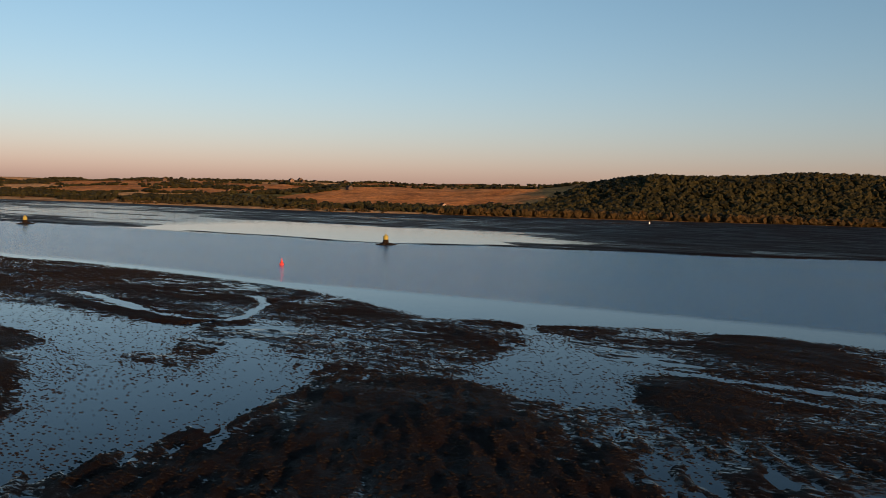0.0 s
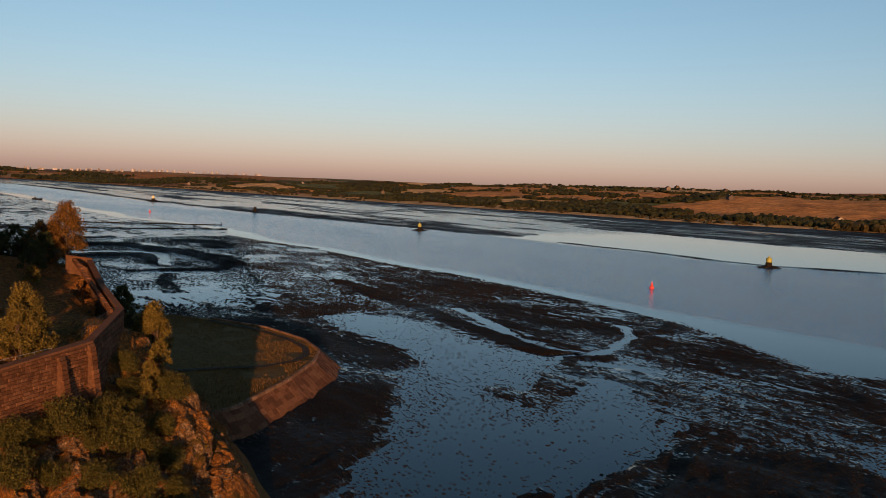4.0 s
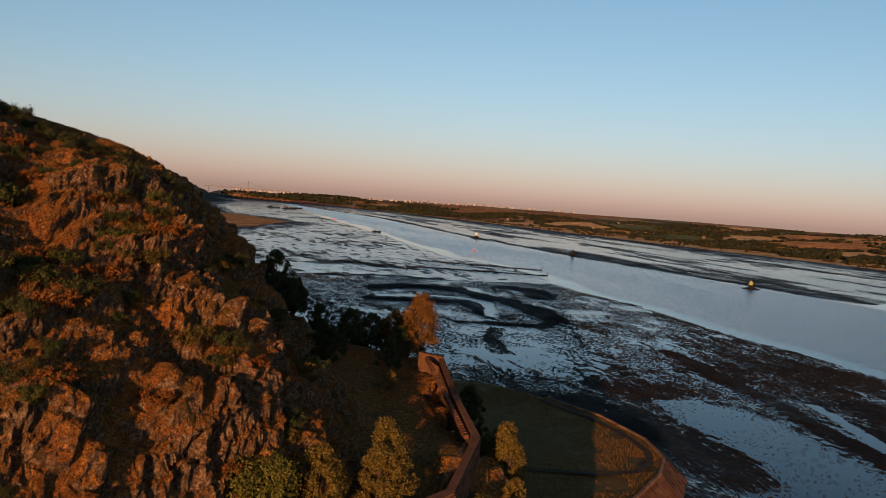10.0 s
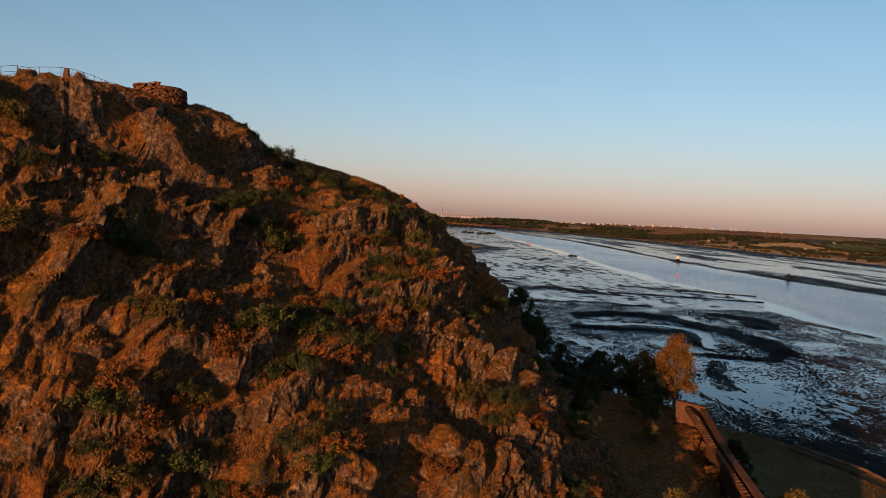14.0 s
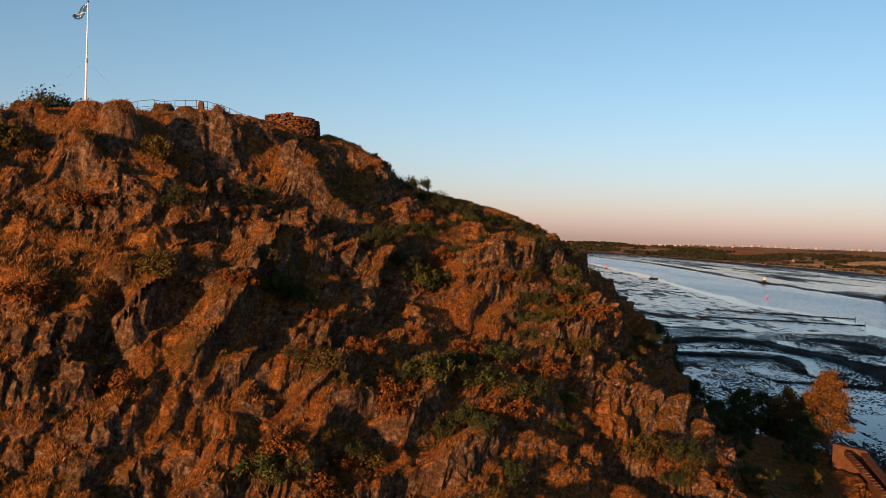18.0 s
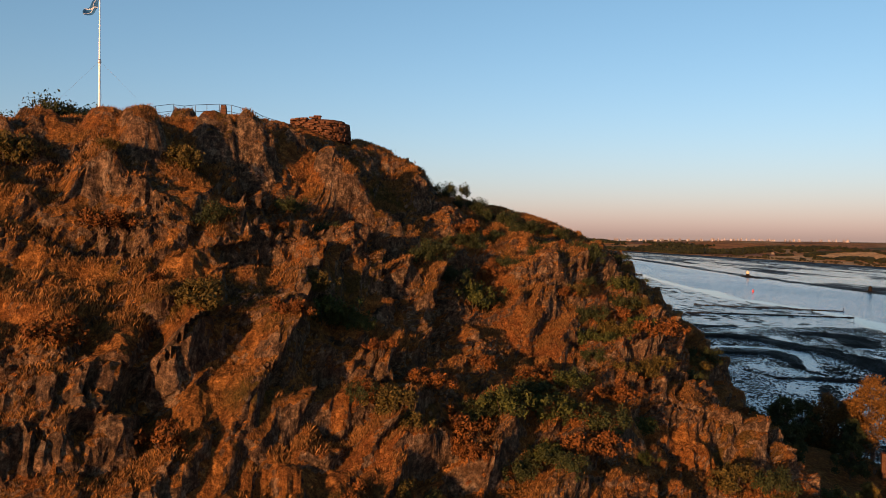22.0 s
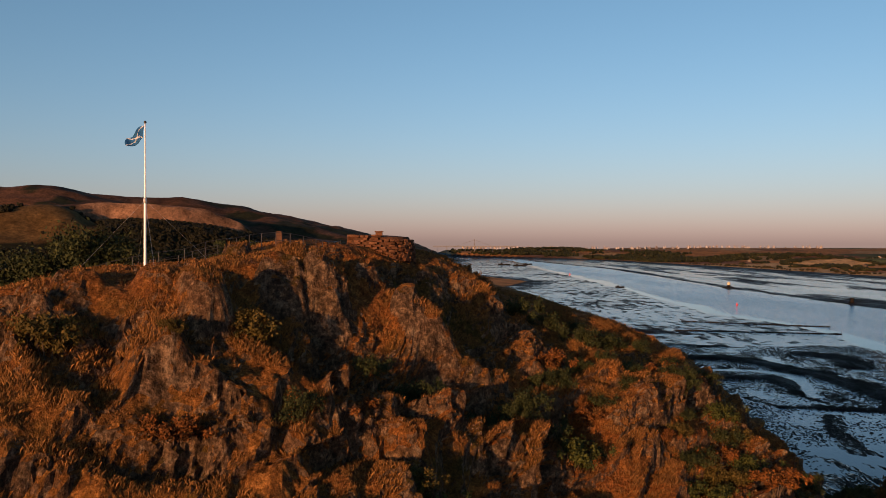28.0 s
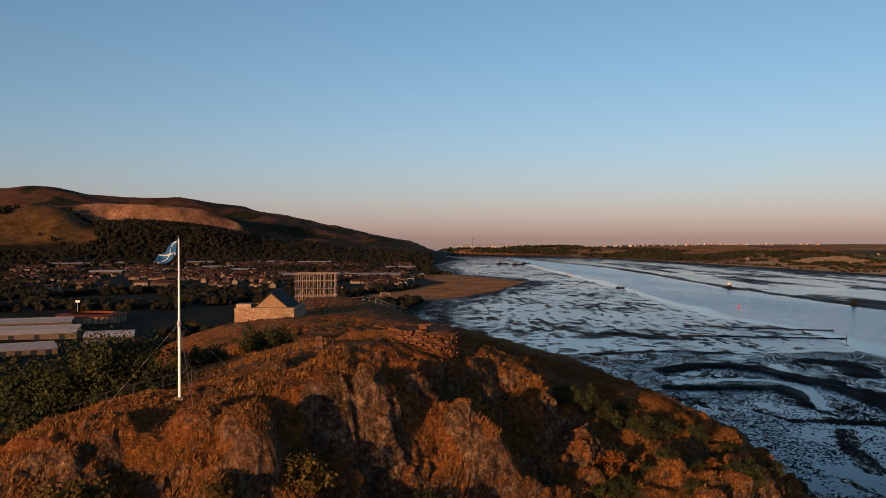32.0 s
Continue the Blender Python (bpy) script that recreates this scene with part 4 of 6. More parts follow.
plant(green, [(-13.3, 66.5), (-14.2, 65.6), (-12.4, 65.8), (0.8, 66.8), (7.6, 69.4), (0.0, 63.5), (-14.8, 65.3), (-4.4, 76.9), (1.6, 67.6), (2.6, 70.4), (8.3, 72.9), (2.9, 55.3)] + scatter(12, 31, (-32, 30, 50, 100), thicket), rng, (0.65, 1.3))
plant(olive, [(7.3, 83.0), (10.6, 77.2), (24.8, 95.5), (25.4, 93.0), (-15.4, 64.6), (5.3, 83.6)] + scatter(28, 32, (-36, 30, 48, 100), thicket), rng, (0.6, 1.4))
plant(rust, [(-3.6, 69.5), (3.2, 64.4), (-10.7, 63.5), (-5.1, 59.7), (-9.0, 55.1), (11.7, 80.6), (-11.3, 60.0), (0.0, 71.2), (-2.5, 81.6), (3.5, 68.6), (7.2, 73.4), (-23.9, 59.4), (-18.8, 67.1), (-27.5, 60.7), (-26.9, 52.8), (4.1, 70.9), (12.1, 63.0), (-8.2, 65.2), (-5.3, 85.5), (-15.9, 59.2)] + scatter(22, 33, (-36, 26, 50, 98), thicket), rng, (0.7, 1.6))
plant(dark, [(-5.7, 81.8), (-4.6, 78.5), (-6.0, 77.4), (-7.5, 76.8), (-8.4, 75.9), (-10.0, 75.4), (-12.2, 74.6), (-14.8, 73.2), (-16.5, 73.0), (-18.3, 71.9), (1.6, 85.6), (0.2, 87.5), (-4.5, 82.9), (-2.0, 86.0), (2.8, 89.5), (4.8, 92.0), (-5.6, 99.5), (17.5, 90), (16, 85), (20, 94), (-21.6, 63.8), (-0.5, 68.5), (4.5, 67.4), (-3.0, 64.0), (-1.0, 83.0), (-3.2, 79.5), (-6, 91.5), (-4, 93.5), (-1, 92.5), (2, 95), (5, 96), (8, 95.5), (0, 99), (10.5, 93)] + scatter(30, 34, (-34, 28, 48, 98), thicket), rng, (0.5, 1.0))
summit_bush = bush_kind("round dark bush on the summit beside the flagpole", 17, 1.9, 1.5, 3300, 0.078, LEAF_DARK, "bushes on the summit")
tall_bush = bush_kind("tall dark bush on the summit beside the path", 18, 3.4, 1.7, 5200, 0.085, LEAF_DARK, "bushes on the summit")
plant(tall_bush, [(-39.0, 79.6), (-38.0, 80.4), (-42.2, 78.4), (-43.4, 79.4)], rng, (1.3, 1.55))
plant(summit_bush, [(-38.5, 77.5), (-36.8, 78), (-42, 76), (-43, 78.5), (-34.8, 86), (-36, 92), (-39, 96), (-43, 92), (-45, 99), (-47, 88), (-50, 96), (-48, 104), (-53, 101), (-33, 97), (-31, 93), (-46, 82), (-52, 90), (-57, 97)], rng, (0.8, 1.3))


def grass_blades(tufts, seed, box, low, high, flat, cut):
    """Tufts of dry grass on the gentler faces of the rock, thick in some places and thin in others."""
    r = np.random.default_rng(seed)
    n = len(rock.data.polygons)
    mid, up, area = np.zeros(n * 3), np.zeros(n * 3), np.zeros(n)
    rock.data.polygons.foreach_get("center", mid), rock.data.polygons.foreach_get("normal", up), rock.data.polygons.foreach_get("area", area)
    mid, up = mid.reshape(-1, 3), up.reshape(-1, 3)
    x, y, z = mid.T
    thick = smooth(cut, cut + 0.35, fbm(x / 4, y / 4, z / 4, 3, seed + 200) + 0.5 * (up[:, 2] - flat))
    w = area * thick * ((x > box[0]) & (x < box[1]) & (y > box[2]) & (y < box[3]) & (up[:, 2] > flat) & (z > 24))
    at = np.repeat(mid[r.choice(n, tufts, p=w / w.sum())], 6, axis=0)
    m = len(at)
    at = at + r.normal(0, 0.13, (m, 3)) * (1, 1, 0.0)
    a, h, wide = r.uniform(0, 6.28, m), r.uniform(low, high, m), r.uniform(0.003, 0.009, m)
    side = np.stack([-np.sin(a), np.cos(a), 0 * a], 1) * wide[:, None]
    lean = np.stack([np.cos(a) * 0.4 + 0.06, np.sin(a) * 0.35, 0 * a], 1) * (h * r.uniform(0.4, 2.2, m))[:, None]
    rise = np.stack([0 * a, 0 * a, h], 1)
    v = np.stack([at - side - (0, 0, 0.1), at + side - (0, 0, 0.1), at + lean * 0.4 + rise * 0.65 + side * 0.7, at + lean + rise], 1)
    f = np.array([(0, 1, 2), (0, 2, 3)])[None] + (np.arange(m) * 4)[:, None, None]
    return mesh("grass", v.reshape(-1, 3), f.reshape(-1, 3), DRY_GRASS)


thing("grass", "long dry golden grass on the summit and ledges", "grass", kind="stuff", data=grass_blades(44000, 41, (-46, 8, 46, 112), 0.10, 0.36, 0.62, 0.14))
thing("grass", "short dry grass between the crags", "grass", kind="stuff", data=grass_blades(36000, 42, (-40, 32, 46, 108), 0.07, 0.22, 0.50, 0.12))


# ---- the curtain wall ----
def stone_mesh(seed, sx, sy, sz):
    r = np.random.default_rng(seed)
    v = np.array([(x, y, z) for z in (-0.5, 0.5) for y in (-0.5, 0.5) for x in (-0.5, 0.5)]) * (sx, sy, sz)
    v = v + r.uniform(-0.05, 0.05, v.shape) * (sx, sy * 0.6, sz)
    c = v * (0.90, 1.0, 0.88)
    face = [c[i] + (0, -0.05, 0) for i in (0, 1, 5, 4)]
    verts = list(v) + face
    return mesh("stone", verts, [(2, 3, 1, 0), (4, 5, 7, 6), (1, 3, 7, 5), (2, 0, 4, 6), (3, 2, 6, 7), (0, 1, 9, 8), (1, 5, 10, 9), (5, 4, 11, 10), (4, 0, 8, 11), (8, 9, 10, 11)], STONE)


STONES = [stone_mesh(k, 1.0, 0.35, 0.5) for k in range(6)]


def wall_run(wall, a, b, za, zb, base_a, base_b, thick, stones, seed, height=0.46, length=0.95):
    """One straight stretch of wall: a mortared core with coping, faced with stones on its right-hand side."""
    r = random.Random(seed)
    a, b = Vector((*a, 0)), Vector((*b, 0))
    way = (b - a).normalized()
    out = Vector((way.y, -way.x, 0))
    n = (b - a).length
    core = Shape()
    ring = []
    for p, base, top in ((a, base_a, za), (b, base_b, zb)):
        lo, hi = p - out * thick, p
        ring += [(lo.x, lo.y, base), (hi.x, hi.y, base), (hi.x, hi.y, top), (lo.x, lo.y, top)]
    core.add(ring, [(0, 1, 2, 3), (7, 6, 5, 4), (0, 4, 5, 1), (1, 5, 6, 2), (2, 6, 7, 3), (3, 7, 4, 0)])
    part("core", core.done("core", MORTAR), wall)
    cap = Shape()
    k = max(1, int(n / 1.6))
    for i in range(k):
        p, q = a + (b - a) * (i / k), a + (b - a) * ((i + 0.97) / k)
        z0, z1 = za + (zb - za) * i / k, za + (zb - za) * (i + 0.97) / k
        cap.add([(*(p + out * 0.18).xy, z0), (*(q + out * 0.18).xy, z1), (*(q - out * (thick + 0.12)).xy, z1), (*(p - out * (thick + 0.12)).xy, z0),
                 (*(p + out * 0.15).xy, z0 + 0.22), (*(q + out * 0.15).xy, z1 + 0.22), (*(q - out * (thick + 0.1)).xy, z1 + 0.22), (*(p - out * (thick + 0.1)).xy, z0 + 0.22)],
                [(3, 2, 1, 0), (4, 5, 6, 7), (0, 1, 5, 4), (1, 2, 6, 5), (2, 3, 7, 6), (3, 0, 4, 7)])
    part("coping", cap.done("coping", STONE), wall, "worn sandstone coping")
    if not stones:
        return
    turn = math.atan2(way.y, way.x)
    row = 0
    while True:
        z = max(za, zb) - height * (row + 0.5)
        if z < min(base_a, base_b):
            break
        s = r.uniform(-1, 0)
        while s < n:
            w = length * r.uniform(0.6, 1.3)
            mid = s + w / 2
            f = mid / n
            if 0.2 < mid < n - 0.2 and z < za + (zb - za) * f - 0.2 and z > base_a + (base_b - base_a) * f:
                p = a + way * mid + out * (-0.10 + r.uniform(-0.02, 0.04))
                part("stone", r.choice(STONES), wall, at=Matrix.Translation((p.x, p.y, z)) @ Matrix.Rotation(turn, 4, "Z") @ Matrix.Diagonal((w * 0.96, 1, height * 1.9 * r.uniform(0.86, 1.0), 1)))
            s += w
        row += 1


wall_low = thing("wall_lower", "red sandstone curtain wall with stone coping above the cliff", "wall", kind="structure")
wall_run(wall_low, (28, 58.6), (43.5, 69.6), 28.0, 28.7, 18, 17, 1.1, True, 1, 0.42, 0.8)
wall_run(wall_low, (16.2, 57.0), (28, 58.6), 29.0, 28.0, 23, 22, 1.0, True, 2, 0.40, 0.8)
wall_run(wall_low, (11.0, 52.5), (16.2, 57.0), 25.6, 28.9, 20, 20, 0.7, False, 3)
wall_up = thing("wall_upper", "shaded stone wall climbing to a corner tower", "wall", kind="structure")
wall_run(wall_up, (43.6, 69.9), (52.6, 87.0), 28.7, 29.7, 16, 17, 0.8, True, 4, 0.7, 1.5)
wall_run(wall_up, (52.6, 87.2), (54.6, 104), 29.6, 31.2, 18, 20, 0.7, True, 5, 0.8, 1.6)
wall_run(wall_up, (54.6, 104), (57.0, 119.8), 31.2, 33.6, 20, 22, 0.7, False, 6)
wall_run(wall_up, (53.0, 121.5), (57.2, 120.0), 34.4, 33.8, 24, 22, 0.9, False, 7)


def buttress(x, y, turn, top, base):
    ob = thing("buttress", "sloping stone buttress against the curtain wall", "buttress", "buttresses of the wall", at=Matrix.Translation((x, y, 0)) @ Matrix.Rotation(turn, 4, "Z"))
    r = random.Random(int(x * 10))
    body = Shape().add([(-0.55, -1.9, base), (0.55, -1.9, base), (0.55, 0.2, base), (-0.55, 0.2, base), (-0.5, -0.2, top), (0.5, -0.2, top), (0.5, 0.2, top), (-0.5, 0.2, top)],
                       [(3, 2, 1, 0), (4, 5, 6, 7), (0, 1, 5, 4), (1, 2, 6, 5), (2, 3, 7, 6), (3, 0, 4, 7)])
    part("body", body.done("body", MORTAR), ob)
    k, z = 0, base + 0.3
    while z < top - 0.3:
        f = (z - base) / (top - base)
        y0 = -1.9 + 1.7 * f
        part("stone", r.choice(STONES), ob, at=Matrix.Translation((0, y0 + 0.06, z)) @ Matrix.Diagonal((1.08 - 0.06 * f, 1, 1.05, 1)))
        z += 0.56
    return ob


slant = math.atan2(11.0, 15.5)
buttress(39.0, 66.2, slant, 28.0, 18), buttress(43.2, 69.3, slant, 28.6, 17)


def railing(points, label, category="railing", height=1.1, gap=1.8, mat=None, bars=2, bank=0.0, flat=None):
    """Posts each of their own, with rails from post to post."""
    ob = thing("railing", label, category)
    mat = mat or IRON
    pts = []
    for (x0, y0), (x1, y1) in zip(points, points[1:]):
        n = max(1, int(round(math.hypot(x1 - x0, y1 - y0) / gap)))
        pts += [(x0 + (x1 - x0) * k / n, y0 + (y1 - y0) * k / n) for k in range(n)]
    pts.append(points[-1])
    tops = [(flat(x, y) if flat else on_rock(x, y)) + bank for x, y in pts]
    tops = [sum(tops[max(0, k - 1):k + 2]) / len(tops[max(0, k - 1):k + 2]) for k in range(len(tops))]
    for (x, y), z in zip(pts, tops):
        part("post", Shape().rod((x, y, z - 0.5), (x, y, z + height), 0.026, sides=6).done("post", mat), ob)
    for b in range(bars):
        h = height * (1 - b * 0.5)
        for (p, z0), (q, z1) in zip(zip(pts, tops), list(zip(pts, tops))[1:]):
            part("rail", Shape().rod((*p, z0 + h), (*q, z1 + h), 0.021, sides=6).done("rail", mat), ob)
    return ob


railing([(-41, 75.2), (-36, 74.8), (-31, 75.4), (-28.4, 76.2)], "dark iron railing along the summit path")
railing([(-28.4, 76.2), (-28.0, 77.6), (-26.5, 78.8), (-24.5, 79.0), (-22.8, 80.2), (-21.8, 83.5), (-21.6, 86.5)], "dark iron railing round the viewpoint", gap=1.0, flat=lambda x, y: along(x, [(-28.5, 72.2), (-27.9, 72.6), (-26, 72.95), (-24.5, 72.9), (-23.2, 72.55), (-22.2, 72.2), (-21.6, 72.3)]))
railing([(-34, 77.5), (-31.5, 79.2), (-29.5, 78.4)], "dark iron railing beside the summit steps", gap=1.2)
inner = lambda x, y: 27.6 if y < 88 else 27.6 + (y - 88) * 0.12  # noqa: E731
railing([(27.5, 60.6), (34, 65.2), (38.5, 68.3)], "pale steel handrail behind the curtain wall", mat=STEEL, bars=1, gap=2.4, flat=inner)
railing([(42.6, 71.2), (46, 77.5), (50.2, 85.5), (52.4, 88.5)], "dark railing along the wall walk", bars=2, gap=1.6, flat=lambda x, y: 28.9)
railing([(51.5, 119), (51.0, 122), (53.5, 123.5)], "dark railing at the head of the steps", gap=1.2, flat=lambda x, y: 34.4)


# ---- steps on the upper wall ----
def stair(name, label, a, b, za, zb, wide, count):
    ob = thing(name, label, "steps")
    a, b = Vector((*a, 0)), Vector((*b, 0))
    turn = math.atan2((b - a).y, (b - a).x)
    d = (b - a).length / count
    for k in range(count):
        p = a + (b - a) * (k / count)
        z = za + (zb - za) * (k + 1) / count
        part("step", Shape().box((0, -wide / 2, -0.6), (d * 1.1, wide / 2, 0)).done("step", STONE), ob, at=Matrix.Translation((p.x, p.y, z)) @ Matrix.Rotation(turn, 4, "Z"))
    return ob


stair("stone_steps", "worn stone steps up the inside of the wall", (51.4, 89), (53.8, 119), 29.4, 34.2, 0.6, 34)


# ---- the summit ----
def flagpole():
    x, y = -32.3, 71.3
    z = on_rock(x, y)
    ob = thing("flagpole", "tall white flagpole with guy wires on the summit", "flagpole", at=Matrix.Translation((x, y, z)))
    h = 80.65 - z
    part("pole", Shape().lathe([(0.085, -0.6), (0.085, 0.2), (0.078, h * 0.45), (0.066, h * 0.47), (0.042, h)], 12).done("pole", WHITE_PAINT, True), ob)
    part("collar", Shape().lathe([(0.10, h * 0.45), (0.12, h * 0.46), (0.12, h * 0.475), (0.09, h * 0.485)], 12).done("collar", STEEL), ob, "steel collar")
    part("finial", Shape().lathe([(0.03, h), (0.09, h + 0.06), (0.09, h + 0.12), (0.03, h + 0.18)], 10).done("finial", IRON), ob)
    part("base_plate", Shape().box((-0.28, -0.28, -0.5), (0.28, 0.28, 0.05), taper=0.05).done("base_plate", PALE_STONE), ob, "concrete base")
    for a in (25, 115, 205, 295):
        ex, ey = 4.2 * math.cos(radians(a)), 4.2 * math.sin(radians(a))
        part("guy_wire", Shape().rod((ex, ey, on_rock(x + ex, y + ey) - z), (0, 0, h * 0.47), 0.0045, sides=4).done("guy_wire", STEEL), ob)
    # the flag hangs folded from the top, blue with a white diagonal cross
    nx, nz = 22, 16
    v = []
    for j in range(nz + 1):
        for i in range(nx + 1):
            u, w = i / nx, j / nz
            v.append((-0.06 - 1.05 * u - 0.08 * math.sin(7 * u + 2 * w), 0.2 * math.sin(9 * u + 3 * w) * u, h - 0.12 - 0.85 * w * (1 - 0.3 * u) - 0.75 * u + 0.10 * math.sin(6 * u + w)))
    f, kinds = [], []
    for j in range(nz):
        for i in range(nx):
            n = j * (nx + 1) + i
            f.append((n, n + 1, n + nx + 2, n + nx + 1))
            u, w = (i + 0.5) / nx, (j + 0.5) / nz
            kinds.append(1 if min(abs(u - w), abs(u - 1 + w)) < 0.045 else 0)
    me = mesh("flag", v, f, [material("flag_blue", (0.02, 0.09, 0.22), 0.8), material("flag_white", (0.45, 0.47, 0.5), 0.8)], True)
    me.polygons.foreach_set("material_index", kinds)
    flag = part("flag", me, ob, "drooping blue flag with a white diagonal cross")
    flag.modifiers.new("cloth", "SOLIDIFY").thickness = 0.012


flagpole()
zt = on_rock(-25.5, 80.3)
trig = thing("trig_pillar", "tapered concrete survey pillar behind the railing", "pillar", at=Matrix.Translation((-25.5, 80.3, zt)))
part("shaft", Shape().box((-0.3, -0.3, -0.3), (0.3, 0.3, 74.05 - zt), taper=0.1).done("shaft", MORTAR), trig)
part("cap", Shape().box((-0.2, -0.2, 74.05 - zt), (0.2, 0.2, 74.12 - zt), taper=0.03).done("cap", MORTAR), trig)


def ruin():
    """A low drum of rubble with a small block on its top."""
    cx, cy = -18.4, 87.6
    z = 72.0
    ob = thing("stone_turret", "ruined round drum of rubble stone on the summit", "ruin", at=Matrix.Translation((cx, cy, z)))
    part("core", Shape().lathe([(2.62, -2.5), (2.5, 1.3), (2.3, 1.75), (1.2, 1.85), (0.2, 1.9)], 28).done("core", MORTAR), ob)
    r = random.Random(9)
    for row in range(11):
        zz = -0.1 + row * 0.19
        rad = 2.60 - 0.012 * row
        n = 36
        for k in range(n):
            a = 2 * math.pi * (k + 0.5 * (row % 2) + r.uniform(-0.3, 0.3)) / n
            if zz > 1.0 and (r.random() < 0.3 or (zz > 1.6 and math.cos(a) > 0.3)):
                continue
            s = Matrix.Diagonal((r.uniform(0.28, 0.56), r.uniform(0.6, 1.4), r.uniform(0.26, 0.42), 1))
            part("stone", r.choice(STONES), ob, at=Matrix.Translation((rad * math.cos(a), rad * math.sin(a), zz + r.uniform(-0.05, 0.05))) @ Matrix.Rotation(a + math.pi / 2 + r.uniform(-0.1, 0.1), 4, "Z") @ s)
    block = thing("viewpoint_plinth", "small square stone plinth on the ruined drum", "plinth", at=Matrix.Translation((-18.5, 86.6, z + 1.85)))
    part("block", Shape().box((-0.30, -0.26, -0.4), (0.30, 0.26, 0.28), taper=0.03).done("block", STONE), block)
    part("slab", Shape().box((-0.36, -0.32, 0.28), (0.36, 0.32, 0.37), taper=0.03).done("slab", STONE), block)


ruin()


def magazine():
    x, y = -46.2, 149.6
    ob = thing("magazine", "sandstone magazine with a slate gabled roof inside a low wall", "building", at=Matrix.Translation((x, y, 67.6)))
    r = random.Random(4)
    encl = part("enclosure_wall", Shape().box((0, 0, -2), (8.9, 0.6, 2.55)).box((0, 0.6, -2), (0.6, 13, 2.55)).box((8.3, 0.6, -2), (8.9, 13, 2.55)).box((0.6, 12.4, -2), (8.3, 13, 2.55)).done("enclosure_wall", PALE_STONE), ob)
    for row in range(7):
        s = 0.0
        while s < 8.7:
            w = min(r.uniform(0.5, 1.2), 8.9 - s)
            me = STONES_PALE[r.randrange(6)]
            part("stone", me, encl, at=Matrix.Translation((s + w / 2, 0.10, 0.2 + row * 0.36)) @ Matrix.Diagonal((w * 0.96, 0.7, 0.68, 1)))
            s += w
    part("coping", Shape().box((-0.1, -0.12, 2.55), (9.0, 0.72, 2.75), taper=0.04).done("coping", PALE_STONE), encl)
    gable = [(2.6, 1.6, -1), (7.8, 1.6, -1), (7.8, 1.6, 2.5), (5.2, 1.6, 4.75), (2.6, 1.6, 2.5)]
    back = [(px, 11.5, pz) for px, _, pz in gable]
    part("body", Shape().add(gable + back, [(0, 1, 2, 3, 4), (9, 8, 7, 6, 5), (1, 6, 7, 2), (0, 4, 9, 5), (2, 7, 8, 3), (3, 8, 9, 4), (0, 5, 6, 1)]).done("body", PALE_STONE), ob)
    slate = material("blue_grey_slate", (0.022, 0.023, 0.026), 0.85)
    for side in (-1, 1):
        for k in range(9):
            f0, f1 = k / 9, (k + 1.08) / 9
            x0, x1 = 5.2 + side * 2.85 * f0, 5.2 + side * 2.85 * f1
            z0, z1 = 4.90 - 2.47 * f0 + 0.05, 4.90 - 2.47 * f1 + 0.05
            part("slate_course", Shape().add([(x0, 1.4, z0), (x1, 1.4, z1 + 0.05), (x1, 11.7, z1 + 0.05), (x0, 11.7, z0), (x0, 1.4, z0 - 0.1), (x1, 1.4, z1 - 0.05), (x1, 11.7, z1 - 0.05), (x0, 11.7, z0 - 0.1)],
                 [(0, 1, 2, 3), (7, 6, 5, 4), (0, 4, 5, 1), (1, 5, 6, 2), (2, 6, 7, 3), (3, 7, 4, 0)]).done("slate_course", slate), ob, "dark slate")
    part("ridge", Shape().box((5.05, 1.35, 4.88), (5.35, 11.75, 5.05), taper=0.04).done("ridge", slate), ob)
    part("porch_block", Shape().box((-0.4, 2.5, 1.5), (2.0, 5.5, 3.1), taper=0.05).done("porch_block", PALE_STONE), ob)


def pale_stone(seed):
    me = stone_mesh(seed, 1.0, 0.35, 0.5)
    me.materials[0] = PALE_STONE
    return me


STONES_PALE = [pale_stone(50 + k) for k in range(6)]
magazine()


OLD_STEEL = material("weathered_steel", (0.23, 0.18, 0.145), 0.6, 0.3)


def scaffold():
    x0, x1, y, z0 = -47.6, -38.3, 222.0, 63.0
    ob = thing("scaffold_tower", "bare steel scaffold tower round a shrouded building", "scaffold", at=Matrix.Translation((x0, y, z0)))
    for j in range(3):
        for k in range(8):
            x = (x1 - x0) * k / 7
            part("standard", Shape().rod((x, j * 3.0, -2), (x, j * 3.0, 9.6), 0.06, sides=6).done("standard", OLD_STEEL), ob)
        for lv in range(6):
            part("ledger", Shape().rod((-0.4, j * 3.0, 0.5 + lv * 1.8), (x1 - x0 + 0.4, j * 3.0, 0.5 + lv * 1.8), 0.05, sides=6).done("ledger", OLD_STEEL), ob)
        for k in range(0, 7, 2):
            part("brace", Shape().rod(((x1 - x0) * k / 7, j * 3.0, 0.5), ((x1 - x0) * (k + 1) / 7, j * 3.0, 5.9), 0.045, sides=5).done("brace", OLD_STEEL), ob)
    for lv in (1, 3):
        part("deck", Shape().box((0, 0, 0.55 + lv * 1.8), (x1 - x0, 6, 0.65 + lv * 1.8)).done("deck", BARK), ob, "timber boards")


scaffold()
railing([(-30, 196), (-18, 194), (-8, 192)], "pale metal footbridge railing behind the summit", mat=STEEL, bars=3, gap=1.4)


